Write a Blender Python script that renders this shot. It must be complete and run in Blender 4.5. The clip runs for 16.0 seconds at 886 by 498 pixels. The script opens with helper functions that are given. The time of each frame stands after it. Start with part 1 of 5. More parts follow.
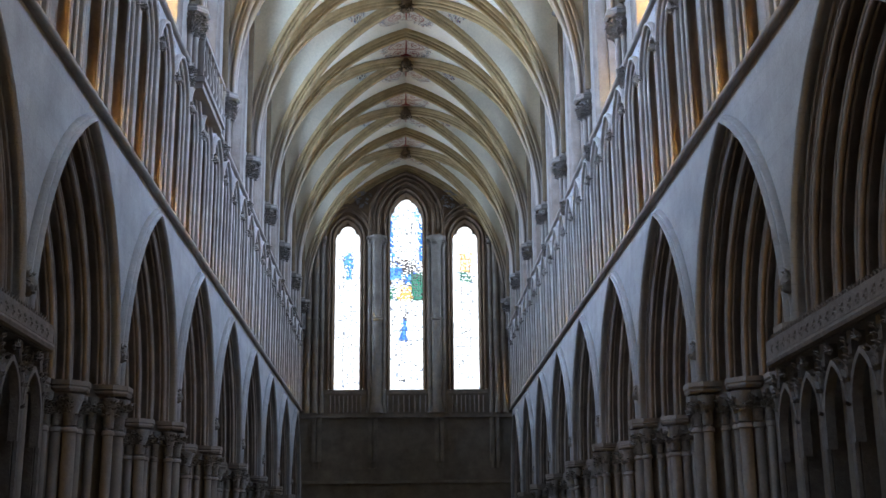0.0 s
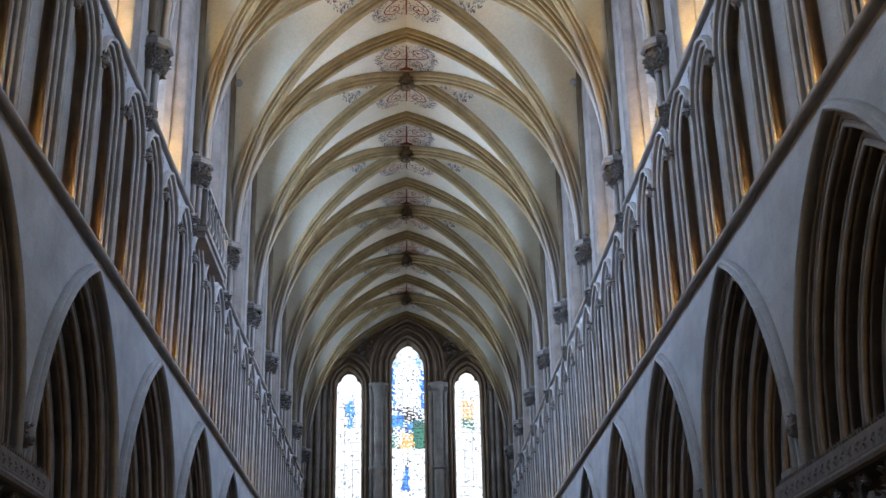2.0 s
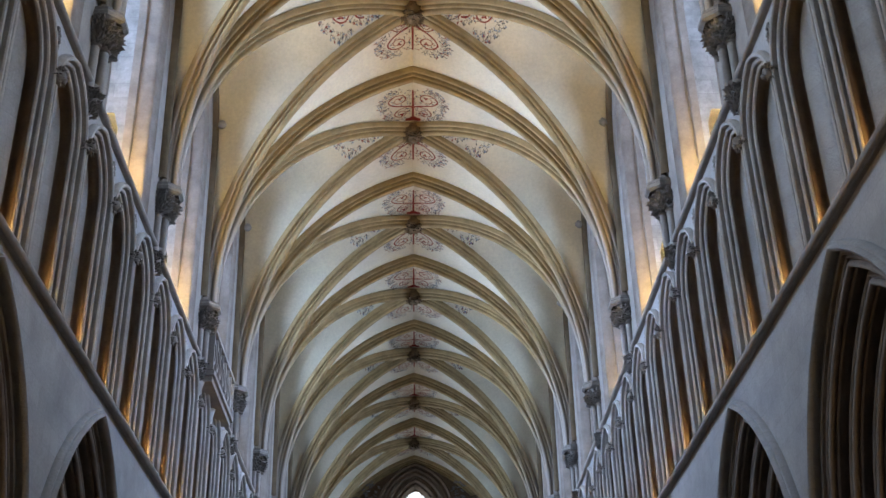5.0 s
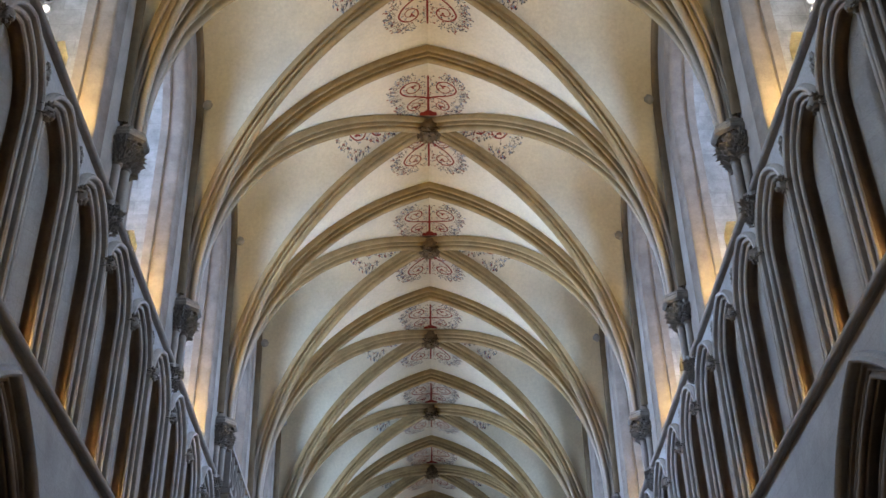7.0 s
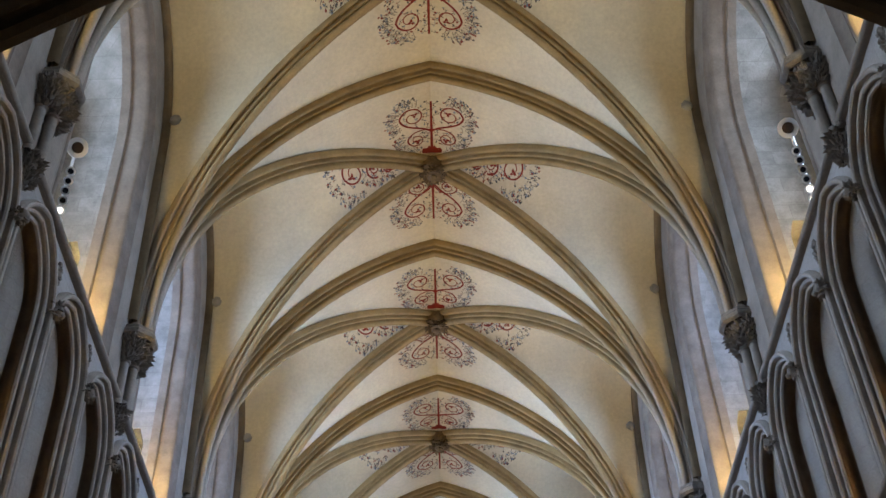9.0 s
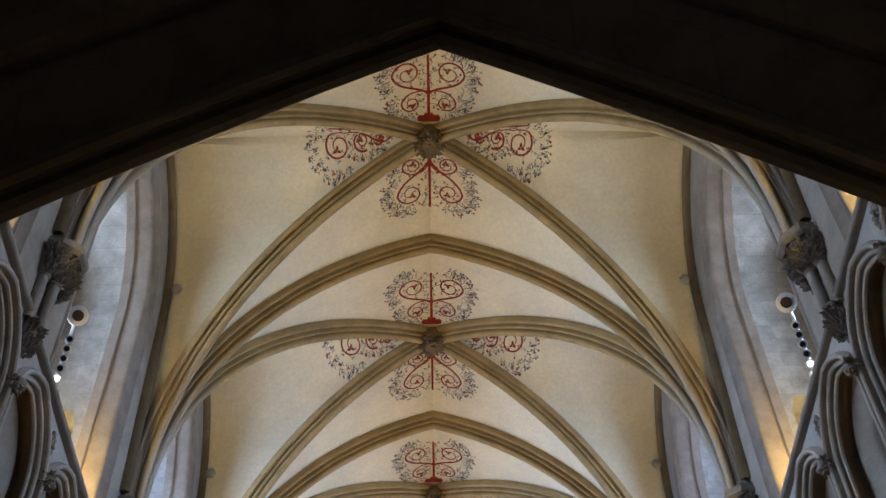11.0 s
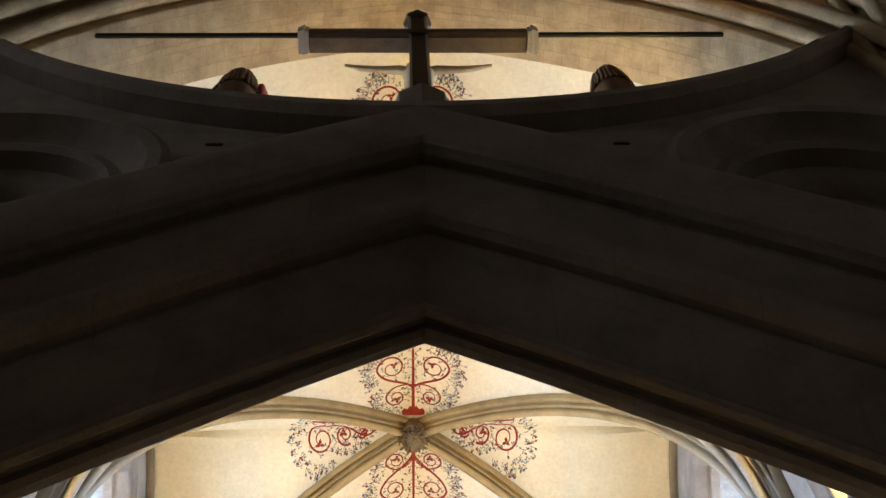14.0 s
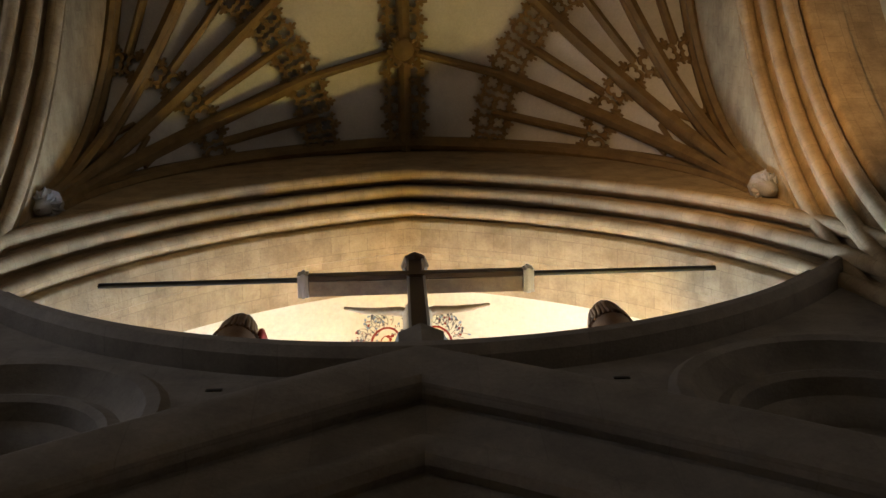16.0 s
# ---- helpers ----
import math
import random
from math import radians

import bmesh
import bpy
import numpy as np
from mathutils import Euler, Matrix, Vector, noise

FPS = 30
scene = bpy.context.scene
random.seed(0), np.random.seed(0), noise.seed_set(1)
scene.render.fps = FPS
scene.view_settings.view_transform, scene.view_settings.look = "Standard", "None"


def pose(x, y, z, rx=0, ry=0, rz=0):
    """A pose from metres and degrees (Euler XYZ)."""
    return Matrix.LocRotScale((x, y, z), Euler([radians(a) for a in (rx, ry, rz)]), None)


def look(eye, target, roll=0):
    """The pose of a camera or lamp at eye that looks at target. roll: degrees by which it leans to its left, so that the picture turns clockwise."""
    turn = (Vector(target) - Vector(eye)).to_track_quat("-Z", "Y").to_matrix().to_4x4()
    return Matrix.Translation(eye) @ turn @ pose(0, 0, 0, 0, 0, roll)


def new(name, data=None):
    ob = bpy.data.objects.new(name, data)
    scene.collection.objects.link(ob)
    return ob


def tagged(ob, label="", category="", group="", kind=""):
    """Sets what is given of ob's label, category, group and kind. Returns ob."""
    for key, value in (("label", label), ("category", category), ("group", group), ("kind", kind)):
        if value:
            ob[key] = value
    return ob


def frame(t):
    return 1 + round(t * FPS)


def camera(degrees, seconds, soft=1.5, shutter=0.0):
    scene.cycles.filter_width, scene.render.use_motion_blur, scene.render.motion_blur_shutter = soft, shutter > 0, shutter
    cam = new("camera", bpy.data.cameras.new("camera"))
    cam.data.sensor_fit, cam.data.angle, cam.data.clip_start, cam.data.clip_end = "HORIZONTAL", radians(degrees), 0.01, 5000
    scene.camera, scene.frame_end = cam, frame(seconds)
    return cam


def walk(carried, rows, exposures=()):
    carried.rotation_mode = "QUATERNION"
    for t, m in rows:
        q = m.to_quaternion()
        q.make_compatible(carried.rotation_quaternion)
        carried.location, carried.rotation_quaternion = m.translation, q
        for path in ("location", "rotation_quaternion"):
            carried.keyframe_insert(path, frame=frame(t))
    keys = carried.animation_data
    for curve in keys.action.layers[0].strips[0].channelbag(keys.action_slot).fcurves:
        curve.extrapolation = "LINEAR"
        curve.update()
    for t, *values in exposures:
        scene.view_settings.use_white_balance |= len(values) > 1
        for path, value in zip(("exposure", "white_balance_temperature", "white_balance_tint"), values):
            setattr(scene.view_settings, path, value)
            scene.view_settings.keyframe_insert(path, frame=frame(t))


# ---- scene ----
from mathutils.geometry import tessellate_polygon

cam = camera(41.0, 16.0)
PATH = [
    (0.0, pose(-0.115, 0, 1.6, 104.96, 0.58, -1.83)),
    (0.5, pose(-0.115, 0, 1.6, 107.14, 0.34, -1.84)),
    (1.0, pose(-0.115, 0, 1.6, 109.07, 0.57, -1.70)),
    (1.5, pose(-0.115, 0, 1.6, 110.62, 0.91, -1.63)),
    (2.0, pose(-0.115, 0, 1.6, 112.03, 1.08, -1.60)),
    (2.5, pose(-0.115, 0, 1.6, 113.33, 1.17, -1.65)),
    (3.0, pose(-0.115, 0, 1.6, 114.64, 1.29, -1.56)),
    (3.5, pose(-0.115, 0, 1.6, 115.80, 1.49, -1.40)),
    (6.0, pose(-0.115, 0, 1.6, 121.22, 0.97, -0.83)),
    (6.5, pose(-0.115, 0, 1.6, 122.64, 1.02, -0.48)),
    (7.0, pose(-0.115, 0, 1.6, 124.45, 1.18, -0.21)),
    (7.5, pose(-0.115, 0, 1.6, 126.57, 1.36, 0.03)),
    (8.0, pose(-0.115, 0, 1.6, 128.91, 1.57, 0.36)),
    (8.5, pose(-0.115, 0, 1.6, 131.34, 1.65, 0.51)),
    (9.0, pose(-0.115, 0, 1.6, 133.76, 1.66, 0.68)),
    (9.5, pose(-0.115, 0, 1.6, 136.04, 1.53, 0.64)),
    (12.0, pose(-0.115, 0, 1.6, 146.04, 1.09, -0.40)),
    (12.5, pose(-0.115, 0, 1.6, 148.22, 1.04, -0.78)),
    (13.0, pose(-0.115, 0, 1.6, 150.47, 1.21, -0.81)),
    (13.5, pose(-0.115, 0, 1.6, 153.38, 1.47, -0.73)),
    (14.0, pose(-0.115, 0, 1.6, 156.13, 1.76, -0.43)),
    (14.5, pose(-0.115, 0, 1.6, 158.92, 1.98, -0.13)),
    (15.0, pose(-0.115, 0, 1.6, 161.98, 2.40, 0.75)),
    (15.5, pose(-0.115, 0, 1.6, 164.82, 2.39, 1.09)),
    (16.0, pose(-0.115, 0, 1.6, 167.72, 2.26, 1.08)),
]
EXPOSURES = [(0.0, 0.27), (1.0, -0.04), (2.2, -0.02), (3.5, 0.05), (6.0, -0.03), (7.5, -0.15), (9.0, -0.3), (9.8, -0.35), (12.0, -0.2), (12.6, -0.1), (13.5, 0.55), (14.0, 1.15), (14.5, 1.75), (15.0, 1.9), (16.0, 1.85)]
walk(cam, PATH, EXPOSURES)

# ---- world and lights ----
world = bpy.data.worlds.new("sky")
scene.world = world
world.use_nodes = True
wn = world.node_tree
sky = wn.nodes.new("ShaderNodeTexSky")
sky.sky_type, sky.sun_disc = "NISHITA", False
sky.sun_elevation, sky.sun_rotation = radians(38), radians(200)
wn.links.new(sky.outputs["Color"], wn.nodes["Background"].inputs["Color"])
wn.nodes["Background"].inputs["Strength"].default_value = 0.08

DAY = 400.0        # watts of daylight through each clerestory window
WARM = (1.0, 0.67, 0.23)
COOL = (0.60, 0.76, 1.0)


def lamp(name, kind, power, color, m, size=0.1, size_y=None, spot=None):
    data = bpy.data.lights.new(name, kind)
    data.energy, data.color = power, color
    if kind == "AREA":
        data.shape, data.size, data.size_y = "RECTANGLE", size, size_y or size
    else:
        data.shadow_soft_size = size
    if spot:
        data.spot_size, data.spot_blend = radians(spot), 1.0
    ob = new(name, data)
    ob.matrix_world = m
    return ob


sun = lamp("sun", "SUN", 2.0, (1.0, 0.95, 0.86), look((30, -20, 40), (0, 20, 0)))
sun.data.angle = radians(0.5)

# plan: the nave runs along +y in ten equal bays
BAY, Y0, NB, HALF = 5.03, 4.44, 10, 4.9
ZS, ZR = 13.85, 20.4          # springing and ridge of the vault
WEST = Y0 + NB * BAY
SILL_T, STR_C = 8.62, 12.42   # triforium sill, clerestory string
CY, CH = -2.1, 4.87           # crossing: centre and half width

for i in range(NB):
    yc = Y0 + (i + 0.5) * BAY
    for s in (-1, 1):
        day = lamp("clerestory_daylight", "AREA", DAY * (1.25 if s < 0 else 0.95) * (0.66 if i < 2 else 0.95 if i < 3 else 1.12 if i < 7 else 0.65), COOL if i < 2 else (0.47, 0.64, 1.0),
                   look((s * (6.6 if i < 3 else 6.35), yc, 15.9), (0, yc, 15.2)), 1.3 if i < 3 else 1.8, 5.6)
        day.data.spread = radians(130 if i < 3 else 110)
# warm lamps on the clerestory sills, hidden behind the string
for i in range(NB):
    for s in (-1, 1):
        lamp("clerestory_uplight", "SPOT", 500 if i < 4 else 170 if i == 4 else 12, WARM,
             look((s * 5.35, Y0 + i * BAY + 2.95, 12.60), (s * 5.25, Y0 + i * BAY + 3.7, 15.2)), 0.06, spot=150)
# added fill lamps out of sight in the aisles, amber in the near bays
for i in range(NB):
    yc = Y0 + (i + 0.5) * BAY
    for s in (-1, 1):
        lamp("aisle_fill", "AREA", 210 if i < 2 else 38 if i < 7 else 25, (1.0, 0.62, 0.24) if i < 3 else (1.0, 0.84, 0.62), look((s * 10.8, yc, 4.2), (0, yc, 5.5)), 2.0, 4.0)
# crossing lamps
lamp("crossing_lamp", "SPOT", 175, (1.0, 0.58, 0.22), look((3.2, 0.4, 13.6), (4.95, 2.1, 18.6)), 0.08, spot=75)
# unseen warm fill on the choir side, added to brighten the scissor arch
lamp("choir_fill", "AREA", 31, (1.0, 0.84, 0.66), look((-3, -13.5, 10), (-0.5, 3, 10)), 5, 8)
lamp("rood_lamp", "SPOT", 215, (1.0, 0.72, 0.19), look((3.4, 4.95, 14.6), (0.3, 4.1, 19.6)), 0.08, spot=92)
lamp("transept_daylight", "AREA", 100, (0.84, 0.86, 1.0), look((-13, CY, 16.5), (0, 2.5, 12.5)), 5, 6)
lamp("transept_daylight", "AREA", 45, (1.0, 0.86, 0.74), look((13, CY, 15.5), (0, -1.0, 20)), 5, 6)


# ---- materials ----
def mat(name, base, dark, rough=0.85, scale=1.2, bump=0.25, fine=28.0, stain=None, courses=None, amount=0.5, wash=None, unwrapped=False):
    m = bpy.data.materials.new(name)
    m.use_nodes = True
    nt = m.node_tree
    n, l = nt.nodes, nt.links
    p = n["Principled BSDF"]
    p.inputs["Roughness"].default_value = rough
    p.inputs["Specular IOR Level"].default_value = 0.25
    co = n.new("ShaderNodeNewGeometry").outputs["Position"]
    big, small = n.new("ShaderNodeTexNoise"), n.new("ShaderNodeTexNoise")
    for t, s, d in ((big, scale, 6), (small, fine, 4)):
        t.inputs["Scale"].default_value, t.inputs["Detail"].default_value = s, d
        t.inputs["Roughness"].default_value = 0.65
        l.new(co, t.inputs["Vector"])
    ramp = n.new("ShaderNodeValToRGB")
    ramp.color_ramp.elements[0].position, ramp.color_ramp.elements[1].position = 0.5 - amount / 2, 0.5 + amount / 2
    ramp.color_ramp.elements[0].color, ramp.color_ramp.elements[1].color = (*dark, 1), (*base, 1)
    l.new(big.outputs["Fac"], ramp.inputs["Fac"])
    mix = n.new("ShaderNodeMix")
    mix.data_type, mix.blend_type = "RGBA", "MULTIPLY"
    mix.inputs["Factor"].default_value = 0.35
    l.new(ramp.outputs["Color"], mix.inputs["A"])
    l.new(small.outputs["Fac"], mix.inputs["B"])
    out, height = mix.outputs["Result"], small.outputs["Fac"]
    if courses:
        # coursed ashlar: blocks of uneven tone with thin joints
        w, h, axis = courses
        sep, comb = n.new("ShaderNodeSeparateXYZ"), n.new("ShaderNodeCombineXYZ")
        l.new(co, sep.inputs["Vector"])
        add = n.new("ShaderNodeMath")
        add.operation = "ADD"
        l.new(sep.outputs["X"], add.inputs[0])
        l.new(sep.outputs["Y"], add.inputs[1])
        l.new(add.outputs["Value"], comb.inputs["X"])
        l.new(sep.outputs["Z"], comb.inputs["Y"])
        br = n.new("ShaderNodeTexBrick")
        br.inputs["Scale"].default_value = 1.0
        br.inputs["Brick Width"].default_value, br.inputs["Row Height"].default_value = w, h
        br.inputs["Mortar Size"].default_value = 0.006
        br.inputs["Color1"].default_value, br.inputs["Color2"].default_value = (1, 1, 1, 1), (0.8, 0.8, 0.8, 1)
        br.inputs["Mortar"].default_value = (0.7, 0.7, 0.7, 1)
        if unwrapped:
            l.new(n.new("ShaderNodeUVMap").outputs["UV"], br.inputs["Vector"])
        else:
            l.new(comb.outputs["Vector"], br.inputs["Vector"])
        mul = n.new("ShaderNodeMix")
        mul.data_type, mul.blend_type = "RGBA", "MULTIPLY"
        mul.inputs["Factor"].default_value = axis
        l.new(out, mul.inputs["A"])
        l.new(br.outputs["Color"], mul.inputs["B"])
        out = mul.outputs["Result"]
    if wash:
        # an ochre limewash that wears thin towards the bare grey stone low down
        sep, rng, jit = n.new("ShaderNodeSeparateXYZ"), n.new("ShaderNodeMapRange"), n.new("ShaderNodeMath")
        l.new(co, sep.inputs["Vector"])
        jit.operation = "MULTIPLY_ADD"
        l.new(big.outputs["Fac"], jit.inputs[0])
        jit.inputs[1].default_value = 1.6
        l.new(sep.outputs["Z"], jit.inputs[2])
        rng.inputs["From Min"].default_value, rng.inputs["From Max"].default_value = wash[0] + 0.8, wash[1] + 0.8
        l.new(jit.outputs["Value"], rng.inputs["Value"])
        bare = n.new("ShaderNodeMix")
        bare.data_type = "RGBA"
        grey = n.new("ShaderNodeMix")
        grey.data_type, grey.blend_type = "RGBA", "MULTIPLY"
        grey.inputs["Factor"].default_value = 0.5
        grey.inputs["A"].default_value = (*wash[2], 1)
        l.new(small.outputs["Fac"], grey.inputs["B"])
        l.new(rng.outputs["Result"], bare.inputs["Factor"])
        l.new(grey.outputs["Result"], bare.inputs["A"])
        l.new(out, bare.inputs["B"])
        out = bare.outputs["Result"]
    l.new(out, p.inputs["Base Color"])
    b = n.new("ShaderNodeBump")
    b.inputs["Strength"].default_value, b.inputs["Distance"].default_value = bump, 0.02
    l.new(height, b.inputs["Height"])
    l.new(b.outputs["Normal"], p.inputs["Normal"])
    return m


def glow(name, color, strength):
    m = bpy.data.materials.new(name)
    m.use_nodes = True
    p = m.node_tree.nodes["Principled BSDF"]
    p.inputs["Base Color"].default_value = (*color, 1)
    p.inputs["Emission Color"].default_value = (*color, 1)
    p.inputs["Emission Strength"].default_value = strength
    return m


def plain(name, color, rough=0.6, metal=0.0):
    m = bpy.data.materials.new(name)
    m.use_nodes = True
    p = m.node_tree.nodes["Principled BSDF"]
    p.inputs["Base Color"].default_value = (*color, 1)
    p.inputs["Roughness"].default_value, p.inputs["Metallic"].default_value = rough, metal
    return m


WALL = mat("limewashed_stone", (0.48, 0.48, 0.475), (0.30, 0.30, 0.295), scale=1.3, bump=0.5, courses=(0.7, 0.33, 0.45))
SHAFT = mat("grey_stone", (0.35, 0.32, 0.285), (0.21, 0.19, 0.17), scale=2.2, bump=0.3)
DARK = mat("brown_stone", (0.29, 0.25, 0.195), (0.14, 0.12, 0.095), scale=1.9, bump=0.5, courses=(0.95, 0.5, 0.5))
MOULD = mat("brown_grey_stone", (0.32, 0.28, 0.24), (0.17, 0.145, 0.125), scale=2.4, bump=0.4)
# mottled wall stone, colour darkened to offset the strong window lamps beside it
REVEAL = mat("darkened_reveal_stone", (0.40, 0.39, 0.375), (0.20, 0.195, 0.185), scale=2.6, bump=0.6, courses=(0.6, 0.32, 0.8), amount=0.4)
TOMB = mat("dark_carved_stone", (0.27, 0.25, 0.235), (0.14, 0.13, 0.12), scale=6, bump=0.6)
PILE = mat("pale_moulded_stone", (0.50, 0.485, 0.46), (0.30, 0.28, 0.255), scale=2.4, bump=0.4)
# lancet hollows: shade of the recess painted in as a darker brown
HOLLOW = mat("shaded_hollow_stone", (0.27, 0.215, 0.16), (0.15, 0.115, 0.085), scale=2.4, bump=0.4)
# west wall: dimness put into the colour, browned against the blue light
WESTSTONE = mat("dimmed_brown_stone", (0.21, 0.14, 0.08), (0.09, 0.06, 0.037), scale=1.6, bump=0.5, courses=(0.9, 0.45, 0.5))
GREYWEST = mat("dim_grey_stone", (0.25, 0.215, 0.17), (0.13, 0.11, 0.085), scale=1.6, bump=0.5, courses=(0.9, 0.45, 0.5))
BOSSTONE = mat("brown_boss_stone", (0.24, 0.165, 0.08), (0.06, 0.04, 0.025), scale=12, bump=0.6)
FANRIB = mat("brown_fan_rib_stone", (0.30, 0.20, 0.085), (0.15, 0.095, 0.04), scale=2.5, bump=0.3)
WALLRIBSTONE = mat("brown_wall_rib_stone", (0.25, 0.19, 0.115), (0.12, 0.09, 0.055), scale=2.2, bump=0.3)
WEB = mat("cream_vault_plaster", (0.80, 0.73, 0.54), (0.61, 0.55, 0.40), scale=0.7, bump=0.12, fine=14)
CARVED = mat("carved_grey_stone", (0.30, 0.28, 0.25), (0.15, 0.14, 0.13), scale=7, bump=0.6)
ASHLAR = mat("golden_ashlar", (0.56, 0.42, 0.23), (0.25, 0.17, 0.085), scale=2.4, bump=0.6, courses=(0.55, 0.30, 0.7))
VOUSSOIR = mat("golden_voussoirs", (0.58, 0.43, 0.24), (0.27, 0.185, 0.095), scale=2.6, bump=0.5, courses=(0.34, 0.27, 0.85), unwrapped=True)
DARKARCH = mat("brown_arch_stone", (0.31, 0.265, 0.205), (0.16, 0.135, 0.105), scale=1.9, bump=0.5, courses=(0.95, 0.62, 0.6), unwrapped=True)
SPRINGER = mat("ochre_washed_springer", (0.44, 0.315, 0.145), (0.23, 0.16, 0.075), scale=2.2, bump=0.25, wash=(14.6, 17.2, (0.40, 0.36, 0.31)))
RED = mat("red_vault_paint", (0.29, 0.035, 0.022), (0.20, 0.026, 0.018), scale=5, bump=0.0)
SLATE = mat("blue_grey_vault_paint", (0.105, 0.105, 0.12), (0.065, 0.06, 0.06), scale=9, bump=0.0)
PALEBLUE = mat("pale_blue_vault_paint", (0.24, 0.30, 0.38), (0.17, 0.21, 0.26), scale=9, bump=0.0)
WOOD = mat("dark_oak", (0.07, 0.045, 0.03), (0.04, 0.025, 0.018), rough=0.4, scale=6, bump=0.2)
SILVER = plain("silvered_edge", (0.50, 0.49, 0.48), 0.35, 0.5)
PALE = mat("painted_limewood", (0.52, 0.38, 0.22), (0.36, 0.25, 0.14), rough=0.5, scale=6)
OAK = mat("lit_oak", (0.24, 0.185, 0.13), (0.14, 0.105, 0.075), rough=0.5, scale=6)
BROWN = mat("brown_painted_wood", (0.18, 0.10, 0.05), (0.10, 0.055, 0.03), rough=0.45, scale=8)
IRON = plain("black_iron", (0.03, 0.03, 0.03), 0.5, 0.8)
FLOOR = mat("stone_floor", (0.42, 0.39, 0.34), (0.32, 0.29, 0.25), scale=1.0)
LAMPGLASS = glow("lamp_glass", (1.0, 0.92, 0.8), 4.0)
SILLGLOW = glow("amber_lamp_glass", (1.0, 0.56, 0.17), 300.0)
WHITEMETAL = plain("chromed_lamp_housing", (0.75, 0.76, 0.78), 0.35, 0.35)
DARKGLASS = plain("dark_lamp_lens", (0.015, 0.015, 0.02), 0.15)


# ---- mesh helpers ----
def mesh_from(verts, faces, name="mesh", smooth=False):
    me = bpy.data.meshes.new(name)
    me.from_pydata([tuple(v) for v in verts], [], faces)
    if smooth:
        me.polygons.foreach_set("use_smooth", [True] * len(me.polygons))
    me.update()
    return me


def part(name, me, material, parent=None, label="", m=None):
    if isinstance(me, bmesh.types.BMesh):
        data = bpy.data.meshes.new(name)
        me.to_mesh(data)
        me.free()
        me = data
    for one in material if isinstance(material, (list, tuple)) else [material]:
        if not me.materials or (isinstance(material, (list, tuple)) and len(me.materials) < len(material)):
            me.materials.append(one)
    ob = new(name, me)
    if parent:
        ob.parent = parent
    if m is not None:
        ob.matrix_basis = m
    if label:
        ob["label"] = label
    return ob


class Soup:
    """Collects vertices and faces for one mesh."""

    def __init__(self):
        self.v, self.f, self.m = [], [], []

    def add(self, verts, faces, slot=0):
        k = len(self.v)
        self.v += [tuple(p) for p in verts]
        self.f += [[k + i for i in fc] for fc in faces]
        self.m += [slot] * len(faces)
        return self

    def skin(self, rings, closed=False, loop=False, slot=0):
        n = len(rings[0])
        faces = []
        last = len(rings) if loop else len(rings) - 1
        for a in range(last):
            c = (a + 1) % len(rings)
            for b in range(n if closed else n - 1):
                d = (b + 1) % n
                faces.append([a * n + b, a * n + d, c * n + d, c * n + b])
        return self.add([p for r in rings for p in r], faces, slot)

    def box(self, x0, x1, y0, y1, z0, z1, slot=0):
        v = [(x, y, z) for x in (x0, x1) for y in (y0, y1) for z in (z0, z1)]
        return self.add(v, [[0, 1, 3, 2], [4, 6, 7, 5], [0, 4, 5, 1], [2, 3, 7, 6], [0, 2, 6, 4], [1, 5, 7, 3]], slot)

    def lump(self, c, r, seed=0, n=7, rough=0.3, slot=0):
        """A knobbly carved lump."""
        rnd = random.Random(seed)
        rings = []
        for a in range(n + 1):
            th = math.pi * a / n
            ring = []
            for b in range(n + 1):
                ph = 2 * math.pi * b / (n + 1)
                k = 1 + rough * (rnd.random() - 0.5) * 2 if 0 < a < n else 1
                ring.append((c[0] + r[0] * k * math.sin(th) * math.cos(ph),
                             c[1] + r[1] * k * math.sin(th) * math.sin(ph), c[2] + r[2] * k * math.cos(th)))
            rings.append(ring)
        return self.skin(rings, closed=True, slot=slot)

    def leaf(self, c, d, length, wide, slot=0):
        """A thick pointed leaf with a raised midrib, from c along d, its tip curling over."""
        c, d = Vector(c), Vector(d).normalized()
        s = d.cross(Vector((0, 0, 1)))
        s = s.normalized() if s.length > 0.01 else Vector((1, 0, 0))
        o = s.cross(d)
        v = [c, c + d * length * 0.45 + s * wide, c + d * length * 0.55 + o * wide * 0.55, c + d * length * 0.45 - s * wide,
             c + d * length - o * wide * 0.7, c + d * length * 0.4 - o * wide * 0.6]
        return self.add(v, [[0, 1, 2], [0, 2, 3], [1, 4, 2], [2, 4, 3], [0, 5, 1], [0, 3, 5], [1, 5, 4], [5, 3, 4]], slot)

    def spray(self, c, d, size, rnd, slot=0):
        """Three leaves of a carved stiff-leaf spray and a bead at their root."""
        d = Vector(d).normalized()
        s = d.cross(Vector((0, 0, 1)))
        s = s.normalized() if s.length > 0.01 else Vector((1, 0, 0))
        for k in (-1, 0, 1):
            q = size * rnd.uniform(0.8, 1.2)
            self.leaf(Vector(c) + s * 0.25 * k * size, d + s * 0.75 * k + Vector((0, 0, rnd.uniform(-0.3, 0.5))), q * (1.15 if k == 0 else 0.9), q * 0.34, slot)
        return self

    def rod(self, a, b, r0, r1=None, n=10, slot=0):
        a, b = Vector(a), Vector(b)
        d = (b - a).normalized()
        u = d.orthogonal().normalized()
        w = d.cross(u)
        rings = []
        for p, r in ((a, r0), (b, r1 if r1 is not None else r0)):
            rings.append([p + (u * math.cos(t) + w * math.sin(t)) * r for t in (2 * math.pi * k / n for k in range(n))])
        self.skin(rings, closed=True, slot=slot)
        return self.add(rings[0] + rings[1], [list(range(n))[::-1], list(range(n, 2 * n))], slot)

